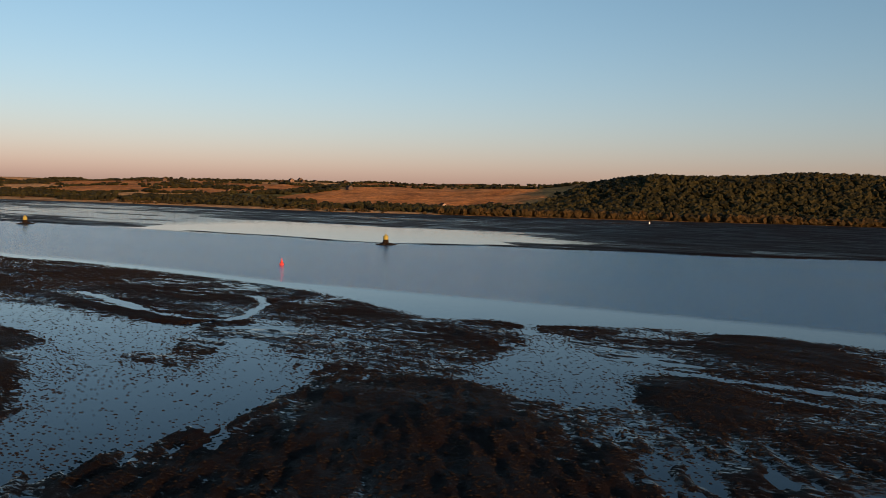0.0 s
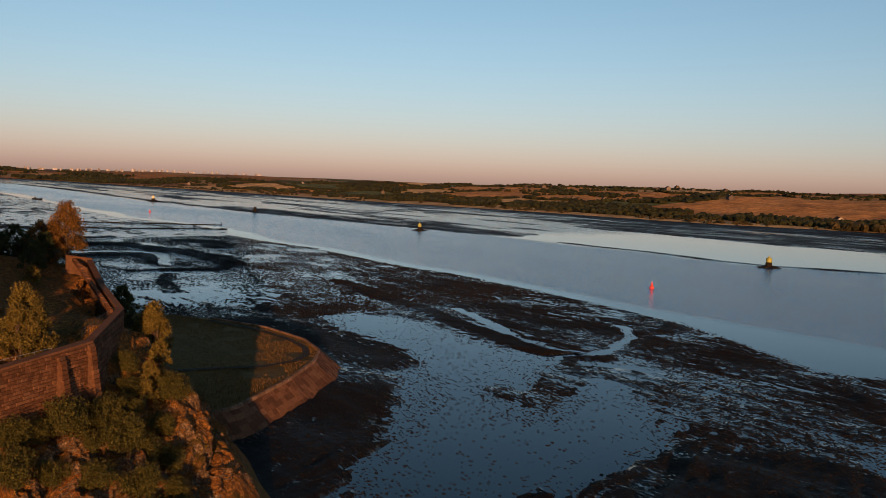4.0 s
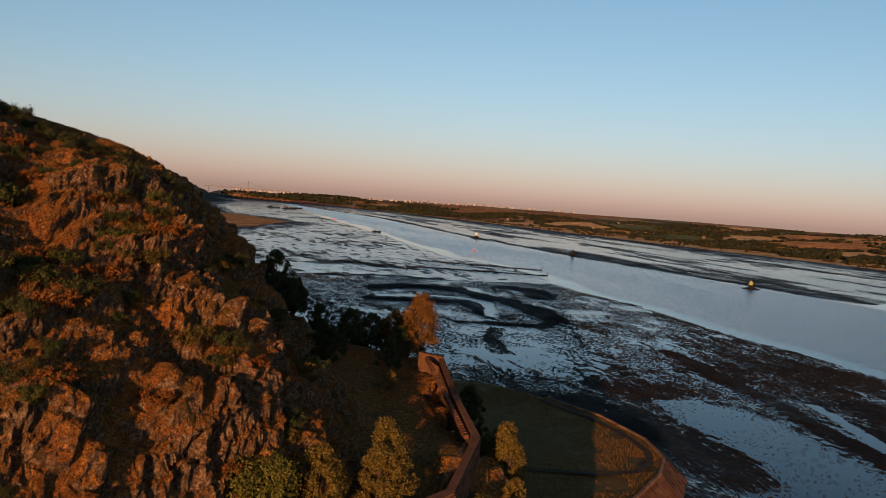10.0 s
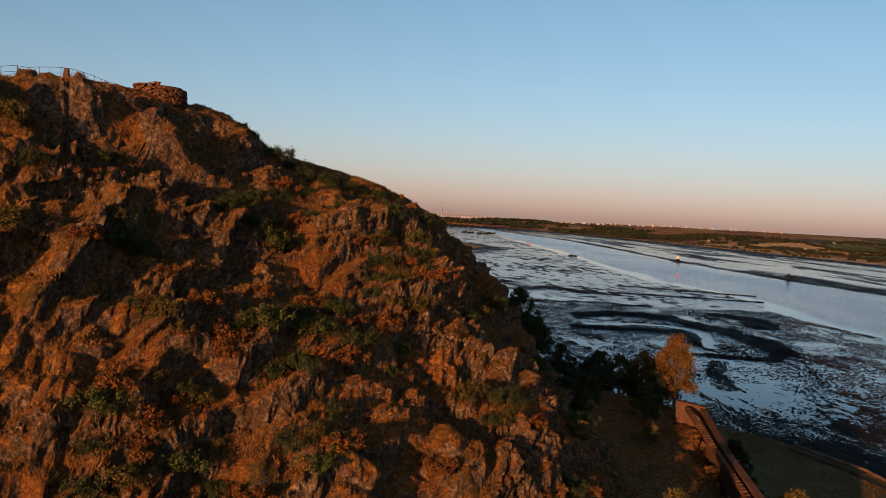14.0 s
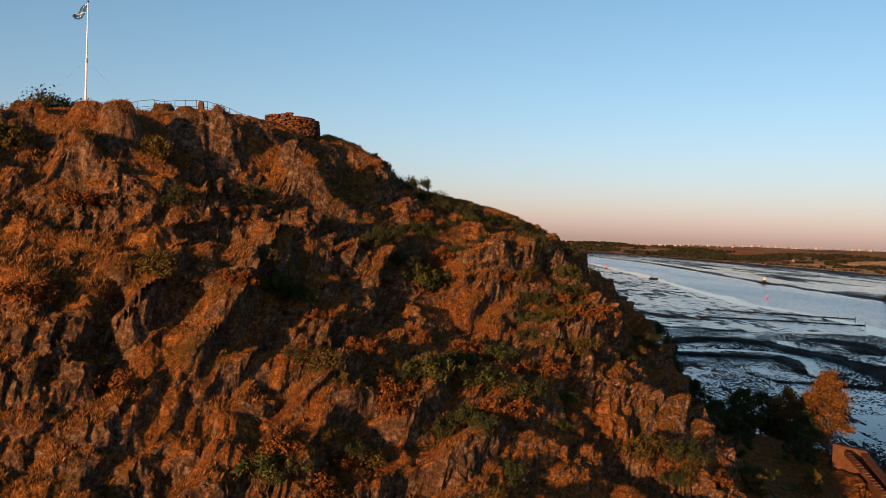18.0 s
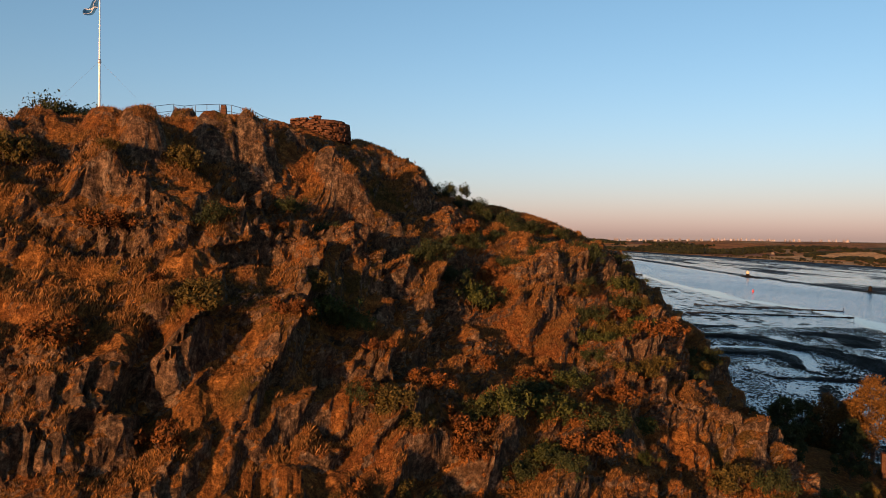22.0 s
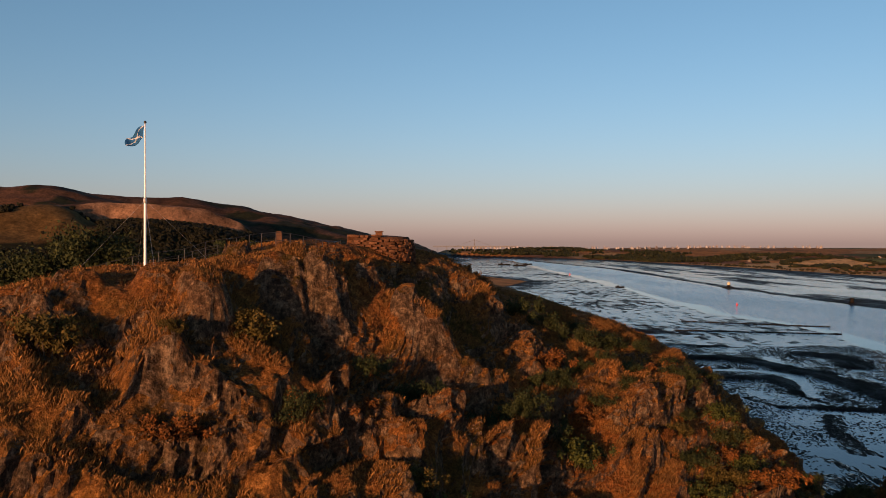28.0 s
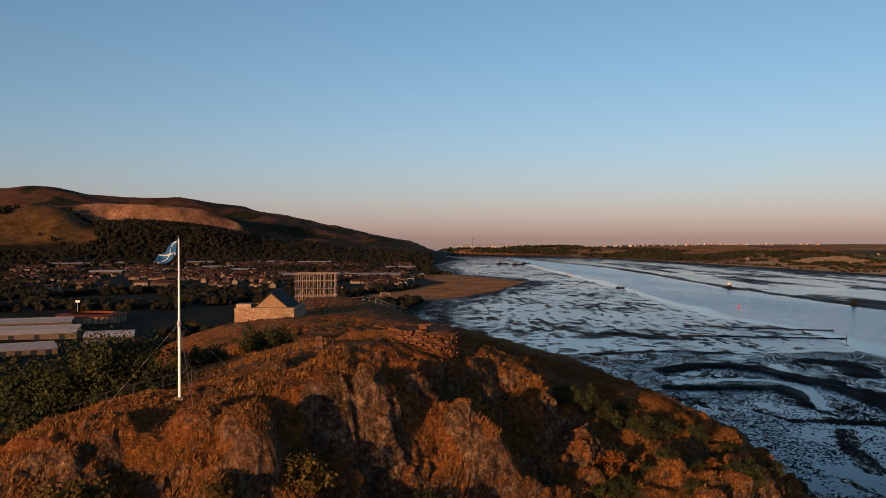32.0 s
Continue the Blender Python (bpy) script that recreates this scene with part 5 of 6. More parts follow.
# ---- the grass platform and its sea wall ----
RIM = [(60, 232), (92, 232), (106, 226), (117, 207), (124.5, 187), (125.7, 165), (122, 150), (114.5, 139.5), (100, 125.5), (82, 111.5), (68, 106), (60, 120)]
TOE = [(60, 240), (95, 240), (117, 232), (133, 212), (136.5, 190), (134.5, 169), (127.5, 148), (118.8, 136.5), (103, 122), (84, 107.5), (67, 101), (58, 120)]


def platform():
    n = len(RIM)
    top = mesh("lawn", [(x, y, 5.0 + 0.25 * math.sin(x / 9) * math.cos(y / 7)) for x, y in RIM] + [(85, 165, 5.3)], [(k, (k + 1) % n, n) for k in range(n)], LAWN)
    ob = thing("sea_wall_platform", "grassy platform ringed by a sloping stone sea wall", "platform", kind="structure")
    part("lawn", top, ob, "short dry grass lawn")
    core = Shape()
    for k in range(n - 1):
        a, b, c, d = RIM[k], RIM[k + 1], TOE[k + 1], TOE[k]
        core.add([(*a, 4.9), (*b, 4.9), (*c, 0.2), (*d, 0.2)], [(3, 2, 1, 0)])
    part("slope", core.done("slope", MORTAR), ob)
    r = random.Random(6)
    for k in range(3, n - 2):
        a, b, c, d = (Vector(p) for p in (RIM[k], RIM[k + 1], TOE[k + 1], TOE[k]))
        m = max(1, int((b - a).length / 1.9))
        # the parapet course along the rim
        for i in range(m):
            p, q = a + (b - a) * (i / m), a + (b - a) * ((i + 1) / m)
            t = math.atan2((q - p).y, (q - p).x)
            part("coping_stone", COPE, ob, at=Matrix.Translation(((p.x + q.x) / 2, (p.y + q.y) / 2, 5.15)) @ Matrix.Rotation(t, 4, "Z") @ Matrix.Diagonal(((q - p).length * 0.97, 1, 1, 1)))
        for row in range(5):
            f = (row + 0.5) / 5
            p0, p1 = a + (d - a) * f, b + (c - b) * f
            z = 4.9 + (0.2 - 4.9) * f
            for i in range(0, m):
                p = p0 + (p1 - p0) * ((i + 0.5 + r.uniform(-0.1, 0.1)) / m)
                t = math.atan2((p1 - p0).y, (p1 - p0).x)
                tilt = math.atan2(4.7, max(1.0, ((d - a).length + (c - b).length) / 2))
                part("slab", SLAB[r.randrange(4)], ob, at=Matrix.Translation((p.x, p.y, z + r.uniform(0.0, 0.08))) @ Matrix.Rotation(t, 4, "Z") @ Matrix.Rotation(-tilt, 4, "X") @ Matrix.Diagonal(((p1 - p0).length / m * 0.97, r.uniform(0.85, 1.0), 1, 1)))
    path = thing("path", "narrow dark track across the grass platform", "path", kind="structure")
    pts = [(78, 146), (89, 143.5), (101, 139.5), (110, 141), (116, 146), (120, 154), (121.5, 165), (120.5, 184), (114, 204)]
    v, f = [], []
    for k, (x, y) in enumerate(pts):
        x0, y0 = pts[max(0, k - 1)]
        x1, y1 = pts[min(len(pts) - 1, k + 1)]
        t = Vector((x1 - x0, y1 - y0)).normalized()
        v += [(x - t.y * 0.9, y + t.x * 0.9, 5.42), (x + t.y * 0.9, y - t.x * 0.9, 5.42)]
        if k:
            f.append((2 * k - 2, 2 * k - 1, 2 * k + 1, 2 * k))
    part("surface", mesh("surface", v, f, turf_material("trodden_earth", (0.015, 0.012, 0.008), (0.03, 0.022, 0.014), (0.05, 0.035, 0.022))), path)


def slab_mesh(seed):
    rr = np.random.default_rng(seed)
    v = np.array([(x, y, z) for z in (-0.1, 0.1) for y in (-0.75, 0.75) for x in (-0.5, 0.5)]) + rr.uniform(-0.04, 0.04, (8, 3))
    return mesh("slab", v, [(2, 3, 1, 0), (4, 5, 7, 6), (1, 3, 7, 5), (2, 0, 4, 6), (3, 2, 6, 7), (0, 1, 5, 4)], STONE)


SLAB = [slab_mesh(k) for k in range(4)]
COPE = Shape().box((-0.5, -0.34, -0.35), (0.5, 0.34, 0.35), taper=0.05).done("coping_stone", masonry_material("worn_coping", (0.10, 0.055, 0.033), (0.15, 0.085, 0.052), (0.20, 0.12, 0.075)))
platform()


def lawn_grass(count, seed):
    """Long dry grass standing on the platform."""
    r = np.random.default_rng(seed)
    p = np.stack([r.uniform(70, 125, count), r.uniform(106, 228, count)], 1)
    inside = np.zeros(count, bool)
    for (x0, y0), (x1, y1) in zip(RIM, RIM[1:] + RIM[:1]):
        cross = (y0 > p[:, 1]) != (y1 > p[:, 1])
        inside ^= cross & (p[:, 0] < (x1 - x0) * (p[:, 1] - y0) / (y1 - y0 + 1e-9) + x0)
    p = p[inside]
    p = p[fbm(p[:, 0] / 6, p[:, 1] / 6, 0, 3, 130) > -0.3]
    m = len(p)
    at = np.c_[p, np.full(m, 4.85)]
    a, h = r.uniform(0, 6.28, m), r.uniform(0.5, 0.85, m)
    side = np.stack([-np.sin(a), np.cos(a), 0 * a], 1) * r.uniform(0.03, 0.07, m)[:, None]
    tip = at + np.stack([np.cos(a) * 0.2, np.sin(a) * 0.2, h], 1)
    v = np.stack([at - side, at + side, tip], 1).reshape(-1, 3)
    return mesh("grass", v, np.arange(m * 3).reshape(-1, 3), leaf_material("platform_grass", (0.05, 0.028, 0.008), (0.17, 0.092, 0.026)))


thing("grass", "dry tufted grass covering the sea wall platform", "grass", kind="stuff", data=lawn_grass(60000, 44))


# ---- banks, woods and fields far off ----
ICO_V, ICO_F = None, None


def ico():
    bm = bmesh.new()
    bmesh.ops.create_icosphere(bm, subdivisions=2, radius=1.0)
    v, f = np.array([p.co for p in bm.verts]), np.array([[p.index for p in q.verts] for q in bm.faces])
    bm.free()
    return v, f


ICO_V, ICO_F = ico()


def crowns(name, label, xy, low, high, mat, seed, sink=1.0, wide=0.55, category="wood"):
    """A wood seen from far off: every crown is lumpy in its own way."""
    r = np.random.default_rng(seed)
    n = len(xy)
    z = land_height(xy[:, 0], xy[:, 1])[0]
    h = r.uniform(low, high, n)
    w = h * r.uniform(wide * 0.75, wide * 1.3, n)
    lump = 1 + r.uniform(-0.5, 0.25, (n, len(ICO_V)))
    v = ICO_V[None] * lump[:, :, None] * np.stack([w, w, h * 0.52], 1)[:, None]
    v = v + np.stack([xy[:, 0], xy[:, 1], z + h * 0.46 - sink], 1)[:, None]
    f = ICO_F[None] + (np.arange(n) * len(ICO_V))[:, None, None]
    return thing(name, label, category, kind="stuff", data=mesh(name, v.reshape(-1, 3), f.reshape(-1, 3), mat))


def sow(count, seed, box, accept):
    r = np.random.default_rng(seed)
    out = np.zeros((0, 2))
    while len(out) < count:
        p = np.stack([r.uniform(box[0], box[1], count * 4), r.uniform(box[2], box[3], count * 4)], 1)
        z, d, b = land_height(p[:, 0], p[:, 1])
        out = np.concatenate([out, p[accept(p[:, 0], p[:, 1], z, d, b, r)]])
    return out[:count]


# the first two leaf colours take in the crowns' own inner shade
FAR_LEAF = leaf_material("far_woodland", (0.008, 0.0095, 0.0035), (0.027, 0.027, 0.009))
SHADED_LEAF = leaf_material("shaded_woodland", (0.004, 0.0045, 0.002), (0.016, 0.014, 0.005))
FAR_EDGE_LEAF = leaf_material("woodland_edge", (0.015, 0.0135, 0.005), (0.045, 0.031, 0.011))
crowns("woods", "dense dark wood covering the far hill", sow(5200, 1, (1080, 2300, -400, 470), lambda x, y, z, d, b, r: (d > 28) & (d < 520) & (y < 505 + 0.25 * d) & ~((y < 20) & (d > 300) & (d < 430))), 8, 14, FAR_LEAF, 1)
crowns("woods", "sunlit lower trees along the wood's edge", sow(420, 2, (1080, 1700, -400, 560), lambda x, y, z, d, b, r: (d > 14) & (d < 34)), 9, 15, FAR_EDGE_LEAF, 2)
crowns("woods", "hedgerows and copses between the far fields", sow(2600, 3, (900, 2800, 400, 2700), lambda x, y, z, d, b, r: (d > 60) & (d < 1100) & ~((y > 500) & (y < 1020) & (d > 215) & (d < 640)) & ((np.abs(np.mod((x + fbm(x / 160, y / 160, 0, 3, 80) * 60) / 230 + 0.5, 1) - 0.5) < 0.02) | (np.abs(np.mod((y + fbm(x / 160, y / 160, 0, 3, 81) * 60) / 300 + 0.5, 1) - 0.5) < 0.016))), 5, 9, FAR_LEAF, 3, 1.0, 0.8)
crowns("woods", "copses on the far ridge", sow(1700, 4, (1000, 2900, 380, 3300), lambda x, y, z, d, b, r: (d > 130) & (d < 1000) & ~((y > 500) & (y < 1020) & (d > 215) & (d < 640)) & (fbm(x / 120, y / 220, 0, 3, 102) > 0.30)), 6, 10, FAR_LEAF, 4, 1.0, 0.8)
crowns("woods", "belt of trees between the shore and the golden fields", sow(1300, 10, (900, 1900, 400, 1650), lambda x, y, z, d, b, r: (d > 60) & (d < 225) & (fbm(x / 90, y / 120, 0, 3, 107) > -0.16)), 6, 11, FAR_LEAF, 10)
crowns("bushes", "low bushes along the far shore", sow(420, 5, (700, 1500, 400, 3600), lambda x, y, z, d, b, r: (d > 6) & (d < 60) & (fbm(x / 60, y / 60, 0, 2, 103) > 0.0)), 3, 6, FAR_EDGE_LEAF, 5, 0.5, 0.7)
crowns("woods", "wooded plateau along the river's far reach", sow(2200, 6, (120, 1900, 3000, 4600), lambda x, y, z, d, b, r: (d > 12) & (d < 700) & (fbm(x / 130, y / 200, 0, 3, 108) > -0.12)), 8, 14, FAR_LEAF, 6)
crowns("woods", "dark trees round the town", sow(6000, 7, (-1500, 60, 330, 2850), lambda x, y, z, d, b, r: (b > 14) & ((fbm(x / 190, y / 120, 0, 3, 104) > 0.02) | (b < 60)) & ~((y > 1080) & (y < 1850) & (b < 150)) & ~((x > -540) & (x < -225) & (y > 500) & (y < 900)) & ((np.hypot(x, y) < 1420) | (r.random(len(x)) < 0.3))), 6, 12, SHADED_LEAF, 7)
crowns("woods", "dark woods on the lower slopes of the hills", sow(6500, 8, (-1700, 260, 2400, 3600), lambda x, y, z, d, b, r: (b > 20) & (np.hypot(x + 19, y - 24) > 2720) & (np.hypot(x + 19, y - 24) < 3310) & (np.degrees(np.arctan2(x + 19, y - 24)) < 1) & ((x / y > -0.385) | (np.hypot(x, y) < 3000) | (fbm(x / 150, y / 150, 0, 3, 84) < -0.15))), 9, 17, SHADED_LEAF, 8)
crowns("trees", "scattered trees below the rock", sow(260, 9, (-330, -90, 180, 560), lambda x, y, z, d, b, r: (b > 10) & (fbm(x / 60, y / 60, 0, 2, 106) > -0.1)), 4, 8, SHADED_LEAF, 9, 0.6)


# ---- the town ----
WALL_CREAM = masonry_material("harled_wall", (0.06, 0.045, 0.035), (0.10, 0.075, 0.06), (0.30, 0.24, 0.19))
ROOF_RED = masonry_material("tiled_roof", (0.030, 0.016, 0.012), (0.05, 0.022, 0.015), (0.022, 0.018, 0.017))
SHED_ROOF = masonry_material("pale_sheet_roof", (0.20, 0.21, 0.23), (0.25, 0.26, 0.28), (0.32, 0.32, 0.32))
SHED_WALL = masonry_material("clad_wall", (0.05, 0.04, 0.034), (0.07, 0.055, 0.046), (0.10, 0.08, 0.065))
FAR_WALL = leaf_material("far_house_wall", (0.02, 0.015, 0.012), (0.20, 0.15, 0.12))
FAR_ROOF = leaf_material("far_house_roof", (0.015, 0.011, 0.010), (0.065, 0.030, 0.020))
DARK_GLASS = material("dark_window", (0.02, 0.025, 0.03), 0.15)


def gabled(lx, ly, wall, roof, eave=0.4, base=-2.0):
    """Walls and roof of a plain gabled house, as two meshes."""
    body = [(-lx, -ly, base), (lx, -ly, base), (lx, ly, base), (-lx, ly, base), (-lx, -ly, wall), (lx, -ly, wall), (lx, ly, wall), (-lx, ly, wall), (-lx, 0, roof), (lx, 0, roof)]
    top = [(-lx - eave, -ly - eave, wall - 0.2), (lx + eave, -ly - eave, wall - 0.2), (lx + eave, 0, roof + 0.25), (-lx - eave, 0, roof + 0.25), (-lx - eave, ly + eave, wall - 0.2), (lx + eave, ly + eave, wall - 0.2)]
    top += [(x, y, z - 0.25) for x, y, z in top]
    return (Shape().add(body, [(0, 1, 5, 4), (1, 2, 6, 9, 5), (2, 3, 7, 6), (3, 0, 4, 8, 7)]),
            Shape().add(top, [(0, 1, 2, 3), (3, 2, 5, 4), (6, 9, 8, 7), (9, 10, 11, 8), (0, 6, 7, 1), (4, 5, 11, 10), (0, 3, 9, 6), (3, 4, 10, 9), (1, 7, 8, 2), (2, 8, 11, 5)]))


def house_kind(label, lx, ly, wall, roof, group):
    ob = thing("house", label, "house", group)
    b, t = gabled(lx, ly, wall, roof)
    part("wall", b.done("wall", WALL_CREAM), ob), part("roof", t.done("roof", ROOF_RED), ob)
    part("chimney", Shape().box((lx * 0.5, -0.5, roof - 0.6), (lx * 0.5 + 0.8, 0.5, roof + 1.2)).done("chimney", WALL_CREAM), ob)
    for k in (-0.55, 0.1, 0.6):
        part("window", Shape().box((lx * k - 0.6, -ly - 0.04, 1.0), (lx * k + 0.6, -ly + 0.1, 2.3)).done("window", DARK_GLASS), ob)
    return ob


def settle(kind, spots, seed, scale=(0.85, 1.2), turn=None, sink=0.3):
    r = np.random.default_rng(seed)
    z = land_height(np.array([s[0] for s in spots], float), np.array([s[1] for s in spots], float))[0]
    for k, ((x, y), h) in enumerate(zip(spots, z)):
        a, s = (r.choice([0.2, 1.77]) + r.normal(0, 0.1) if turn is None else turn), r.uniform(*scale)
        m = Matrix.Translation((x, y, max(h, 0.3) - sink)) @ Matrix.Rotation(a, 4, "Z")
        ob = kind if k == 0 else copy_thing(kind, m)
        ob.matrix_basis = m @ Matrix.Scale(s, 4)


town = [tuple(p) for p in sow(150, 21, (-900, -90, 1280, 1750), lambda x, y, z, d, b, r: (b > 40) & (np.abs(np.mod(y + 0.2 * x, 46) - 23) < 9) & (fbm(x / 150, y / 150, 0, 2, 110) > -0.25))]
settle(house_kind("small cream town house with a tiled gabled roof", 5.5, 4.0, 5.2, 8.2, "houses of the town"), town[:75], 1)
settle(house_kind("low brown terraced house with a tiled roof", 9.0, 4.2, 5.0, 7.8, "houses of the town"), town[75:], 2)
more = sow(1500, 22, (-1350, -40, 1450, 2700), lambda x, y, z, d, b, r: (b > 60) & (np.hypot(x, y) < 2720) & (np.abs(np.mod(y + 0.2 * x, 46) - 23) < 11) & (fbm(x / 150, y / 150, 0, 2, 110) > -0.2))
walls, roofs = Shape(), Shape()
mz = land_height(more[:, 0], more[:, 1])[0]
for k, ((x, y), z) in enumerate(zip(more, mz)):
    b, t = gabled(4.0 + 2.5 * (k % 3), 3.6, 4.4, 7.0)
    c, s = math.cos(0.2 + 1.57 * (k % 2) + 0.11 * (k % 7)), math.sin(0.2 + 1.57 * (k % 2) + 0.11 * (k % 7))
    for src, dst in ((b, walls), (t, roofs)):
        dst.add([(x + vx * c - vy * s, y + vx * s + vy * c, z + vz - 0.3) for vx, vy, vz in src.v], src.f)
thing("houses", "crowded house walls of the farther town", "houses", kind="stuff", data=walls.done("houses", FAR_WALL))
thing("houses", "dark tiled roofs of the farther town", "houses", kind="stuff", data=roofs.done("houses", FAR_ROOF))


def shed(label, x, y, lx, ly, wall, roof, turn=0.15, bays=1, group="sheds"):
    z = max(0.5, float(land_height(np.array([x]), np.array([y]))[0][0]))
    ob = thing("warehouse", label, "warehouse", group, at=Matrix.Translation((x, y, z)) @ Matrix.Rotation(turn, 4, "Z"))
    for k in range(bays):
        b, t = gabled(lx, ly / bays, wall, roof, 0.3)
        off = Matrix.Translation((0, (2 * k - bays + 1) * ly / bays, 0))
        part("wall", b.done("wall", SHED_WALL), ob, at=off), part("roof", t.done("roof", SHED_ROOF), ob, "pale sheet-metal roof", at=off)
    for k in range(5):
        part("door", Shape().box((lx * (k - 2) / 2.6 - 2, -ly - 0.08, -1), (lx * (k - 2) / 2.6 + 2, -ly + 0.1, 3.6)).done("door", DARK_GLASS), ob)


shed("long low warehouse with a pale ridged roof", -292, 600, 24, 16, 4.5, 6.5, 0.5, 2)
shed("long low warehouse with a pale ridged roof", -335, 690, 46, 24, 5.0, 7.0, 0.3, 4)
shed("brown-roofed warehouse beside the yard", -258, 680, 18, 16, 5.0, 7.0, 0.3, 2)
shed("small pale-roofed shed beside a car park", -248, 642, 12, 8, 3.5, 5.0, 0.3)
shed("long low warehouse with a pale ridged roof", -365, 752, 46, 16, 5.5, 7.5, 0.3, 2)
for k, (x, y, lx) in enumerate([(-1040, 2510, 60), (-960, 2600, 50), (-860, 2640, 60), (-690, 2650, 45), (-524, 2170, 40), (-478, 2650, 50), (-330, 2600, 50), (-120, 1720, 70), (-230, 1690, 60), (-60, 2230, 40), (-420, 1960, 30), (-700, 1880, 35)]):
    shed("distant white-roofed factory shed beyond the town", x, y, lx, 14, 7, 9.5, 0.05, 1, "factory sheds")


def round_works():
    x, y = -324, 815
    z = float(land_height(np.array([x]), np.array([y]))[0][0])
    ob = thing("round_building", "low curved yellow building with an orange roof", "building", at=Matrix.Translation((x, y, z)))
    part("wall", Shape().lathe([(30, -2), (30, 6.5)], 40).done("wall", PALE_STONE), ob)
    orange = masonry_material("orange_sheet", (0.13, 0.035, 0.018), (0.17, 0.045, 0.02), (0.17, 0.05, 0.022))
    part("roof", Shape().lathe([(31, 6.4), (31, 7.2), (20, 8.4), (19, 6.5)], 40).done("roof", orange), ob, "orange sheet roof")
    for k in range(40):
        a = 2 * math.pi * (k + 0.5) / 40
        part("column", Shape().box((29.8, -0.5, -1), (30.6, 0.5, 6.4)).done("column", WALL_CREAM), ob, at=Matrix.Rotation(a, 4, "Z"))
    mast = thing("light_mast", "tall floodlight mast behind the works", "mast", at=Matrix.Translation((-351, 850, z)))
    part("pole", Shape().rod((0, 0, -1), (0, 0, 17), 0.4, 0.25).done("pole", STEEL), mast)
    for k in (-1, 1):
        part("lamp_head", Shape().box((k * 1.1 - 0.8, -0.4, 15.6), (k * 1.1 + 0.8, 0.4, 17.4)).done("lamp_head", STEEL), mast)


round_works()
hz = on_rock(-66, 128, 40)
hut = thing("hut", "dark timber hut with one small white window", "hut", at=Matrix.Translation((-66, 128, hz)))
hb, ht = gabled(2.4, 1.8, 2.2, 2.9, 0.2)
part("wall", hb.done("wall", BARK), hut), part("roof", ht.done("roof", IRON), hut)
part("window", Shape().box((0.9, -1.86, 0.8), (1.5, -1.74, 1.7)).done("window", WHITE_PAINT), hut, "white window frame")
for k in range(6):
    x, y = -62 + 11 * k, 1190 + 130 * k
    gz = max(0.3, float(land_height(np.array([x]), np.array([y]))[0][0]))
    gantry = thing("gantry", "pale steel gantry frame along the shore", "gantry", "gantries along the shore", at=Matrix.Translation((x, y, gz)))
    for s in (-1, 1):
        part("leg", Shape().rod((s * 6, 0, -1), (s * 6, 0, 5), 0.25).done("leg", STEEL), gantry)
    part("beam", Shape().box((-6.3, -0.25, 4.8), (6.3, 0.25, 5.3)).done("beam", STEEL), gantry)

# farmhouses across the river
farm = house_kind("white farmhouse among the far fields", 8, 4.5, 5.0, 8.0, "farmhouses")
farm_spots = [(1985, 1395), (2010, 1370), (1962, 1420), (2060, 1300), (1940, 1440), (1900, 1900), (1500, 1250), (1480, 1330), (1620, 1000), (1700, 2300), (1320, 1900), (1260, 2350), (1500, 2700), (1150, 2900), (1750, 1700), (2250, 1600), (1380, 640), (1420, 560)]
settle(farm, farm_spots, 3, (0.9, 1.4), 0.9, 0.2)
barn_spots = [(1240, 560, 12), (1330, 470, 9)]
for x, y, lx in barn_spots:
    shed("pale concrete jetty house on the far shore", x, y, lx, 5, 4, 5, -0.9, 1, "shore buildings")

# the city on the horizon
CITY = masonry_material("sunlit_concrete", (0.20, 0.16, 0.15), (0.34, 0.28, 0.26), (0.50, 0.43, 0.40))
r = random.Random(12)
for k in range(110):
    x = 230 + 2050 * (k / 110) ** 1.35 + r.uniform(-12, 12)
    y = r.uniform(4450, 4700)
    z = float(land_height(np.array([x]), np.array([y]))[0][0])
    tall = r.choice((1.5, 2, 2, 3, 4, 7)) * r.uniform(0.8, 1.2)
    w, dpt = r.uniform(2, 4.5), r.uniform(6, 10)
    block = thing("tower_block", "sunlit concrete tower block on the city's skyline", "tower block", "tower blocks of the city", at=Matrix.Translation((x, y, max(z, 36) + 7)))
    part("body", Shape().box((-w, -dpt, -20), (w, dpt, tall)).done("body", CITY), block)
    part("roof_house", Shape().box((-w * 0.3, -dpt * 0.4, tall), (w * 0.3, dpt * 0.4, tall + 3)).done("roof_house", CITY), block)
    for j in range(3):
        part("window_band", Shape().box((-w * 0.94, -dpt - 0.1, tall * (j + 0.6) / 4), (w * 0.94, -dpt + 0.2, tall * (j + 0.85) / 4)).done("window_band", DARK_GLASS), block)

bridge = thing("road_bridge", "tall slender road bridge over the upper river", "bridge", at=Matrix.Translation((60, 4300, 0)))
BRIDGE_GREY = material("bridge_concrete", (0.16, 0.14, 0.13), 0.8)
part("deck", Shape().box((0, -5, 50), (430, 5, 53)).done("deck", BRIDGE_GREY), bridge)
for k in range(9):
    part("pier", Shape().box((21 + 48 * k, -3, -1), (22.6 + 48 * k, 3, 50)).done("pier", BRIDGE_GREY), bridge)
part("pylon", Shape().rod((214, 0, 50), (214, 0, 88), 1.8, 1.2).done("pylon", BRIDGE_GREY), bridge)
for s in (-1, 1):
    part("cable", Shape().rod((214, 0, 86), (214 + s * 90, 0, 53), 0.5, sides=5).done("cable", BRIDGE_GREY), bridge)


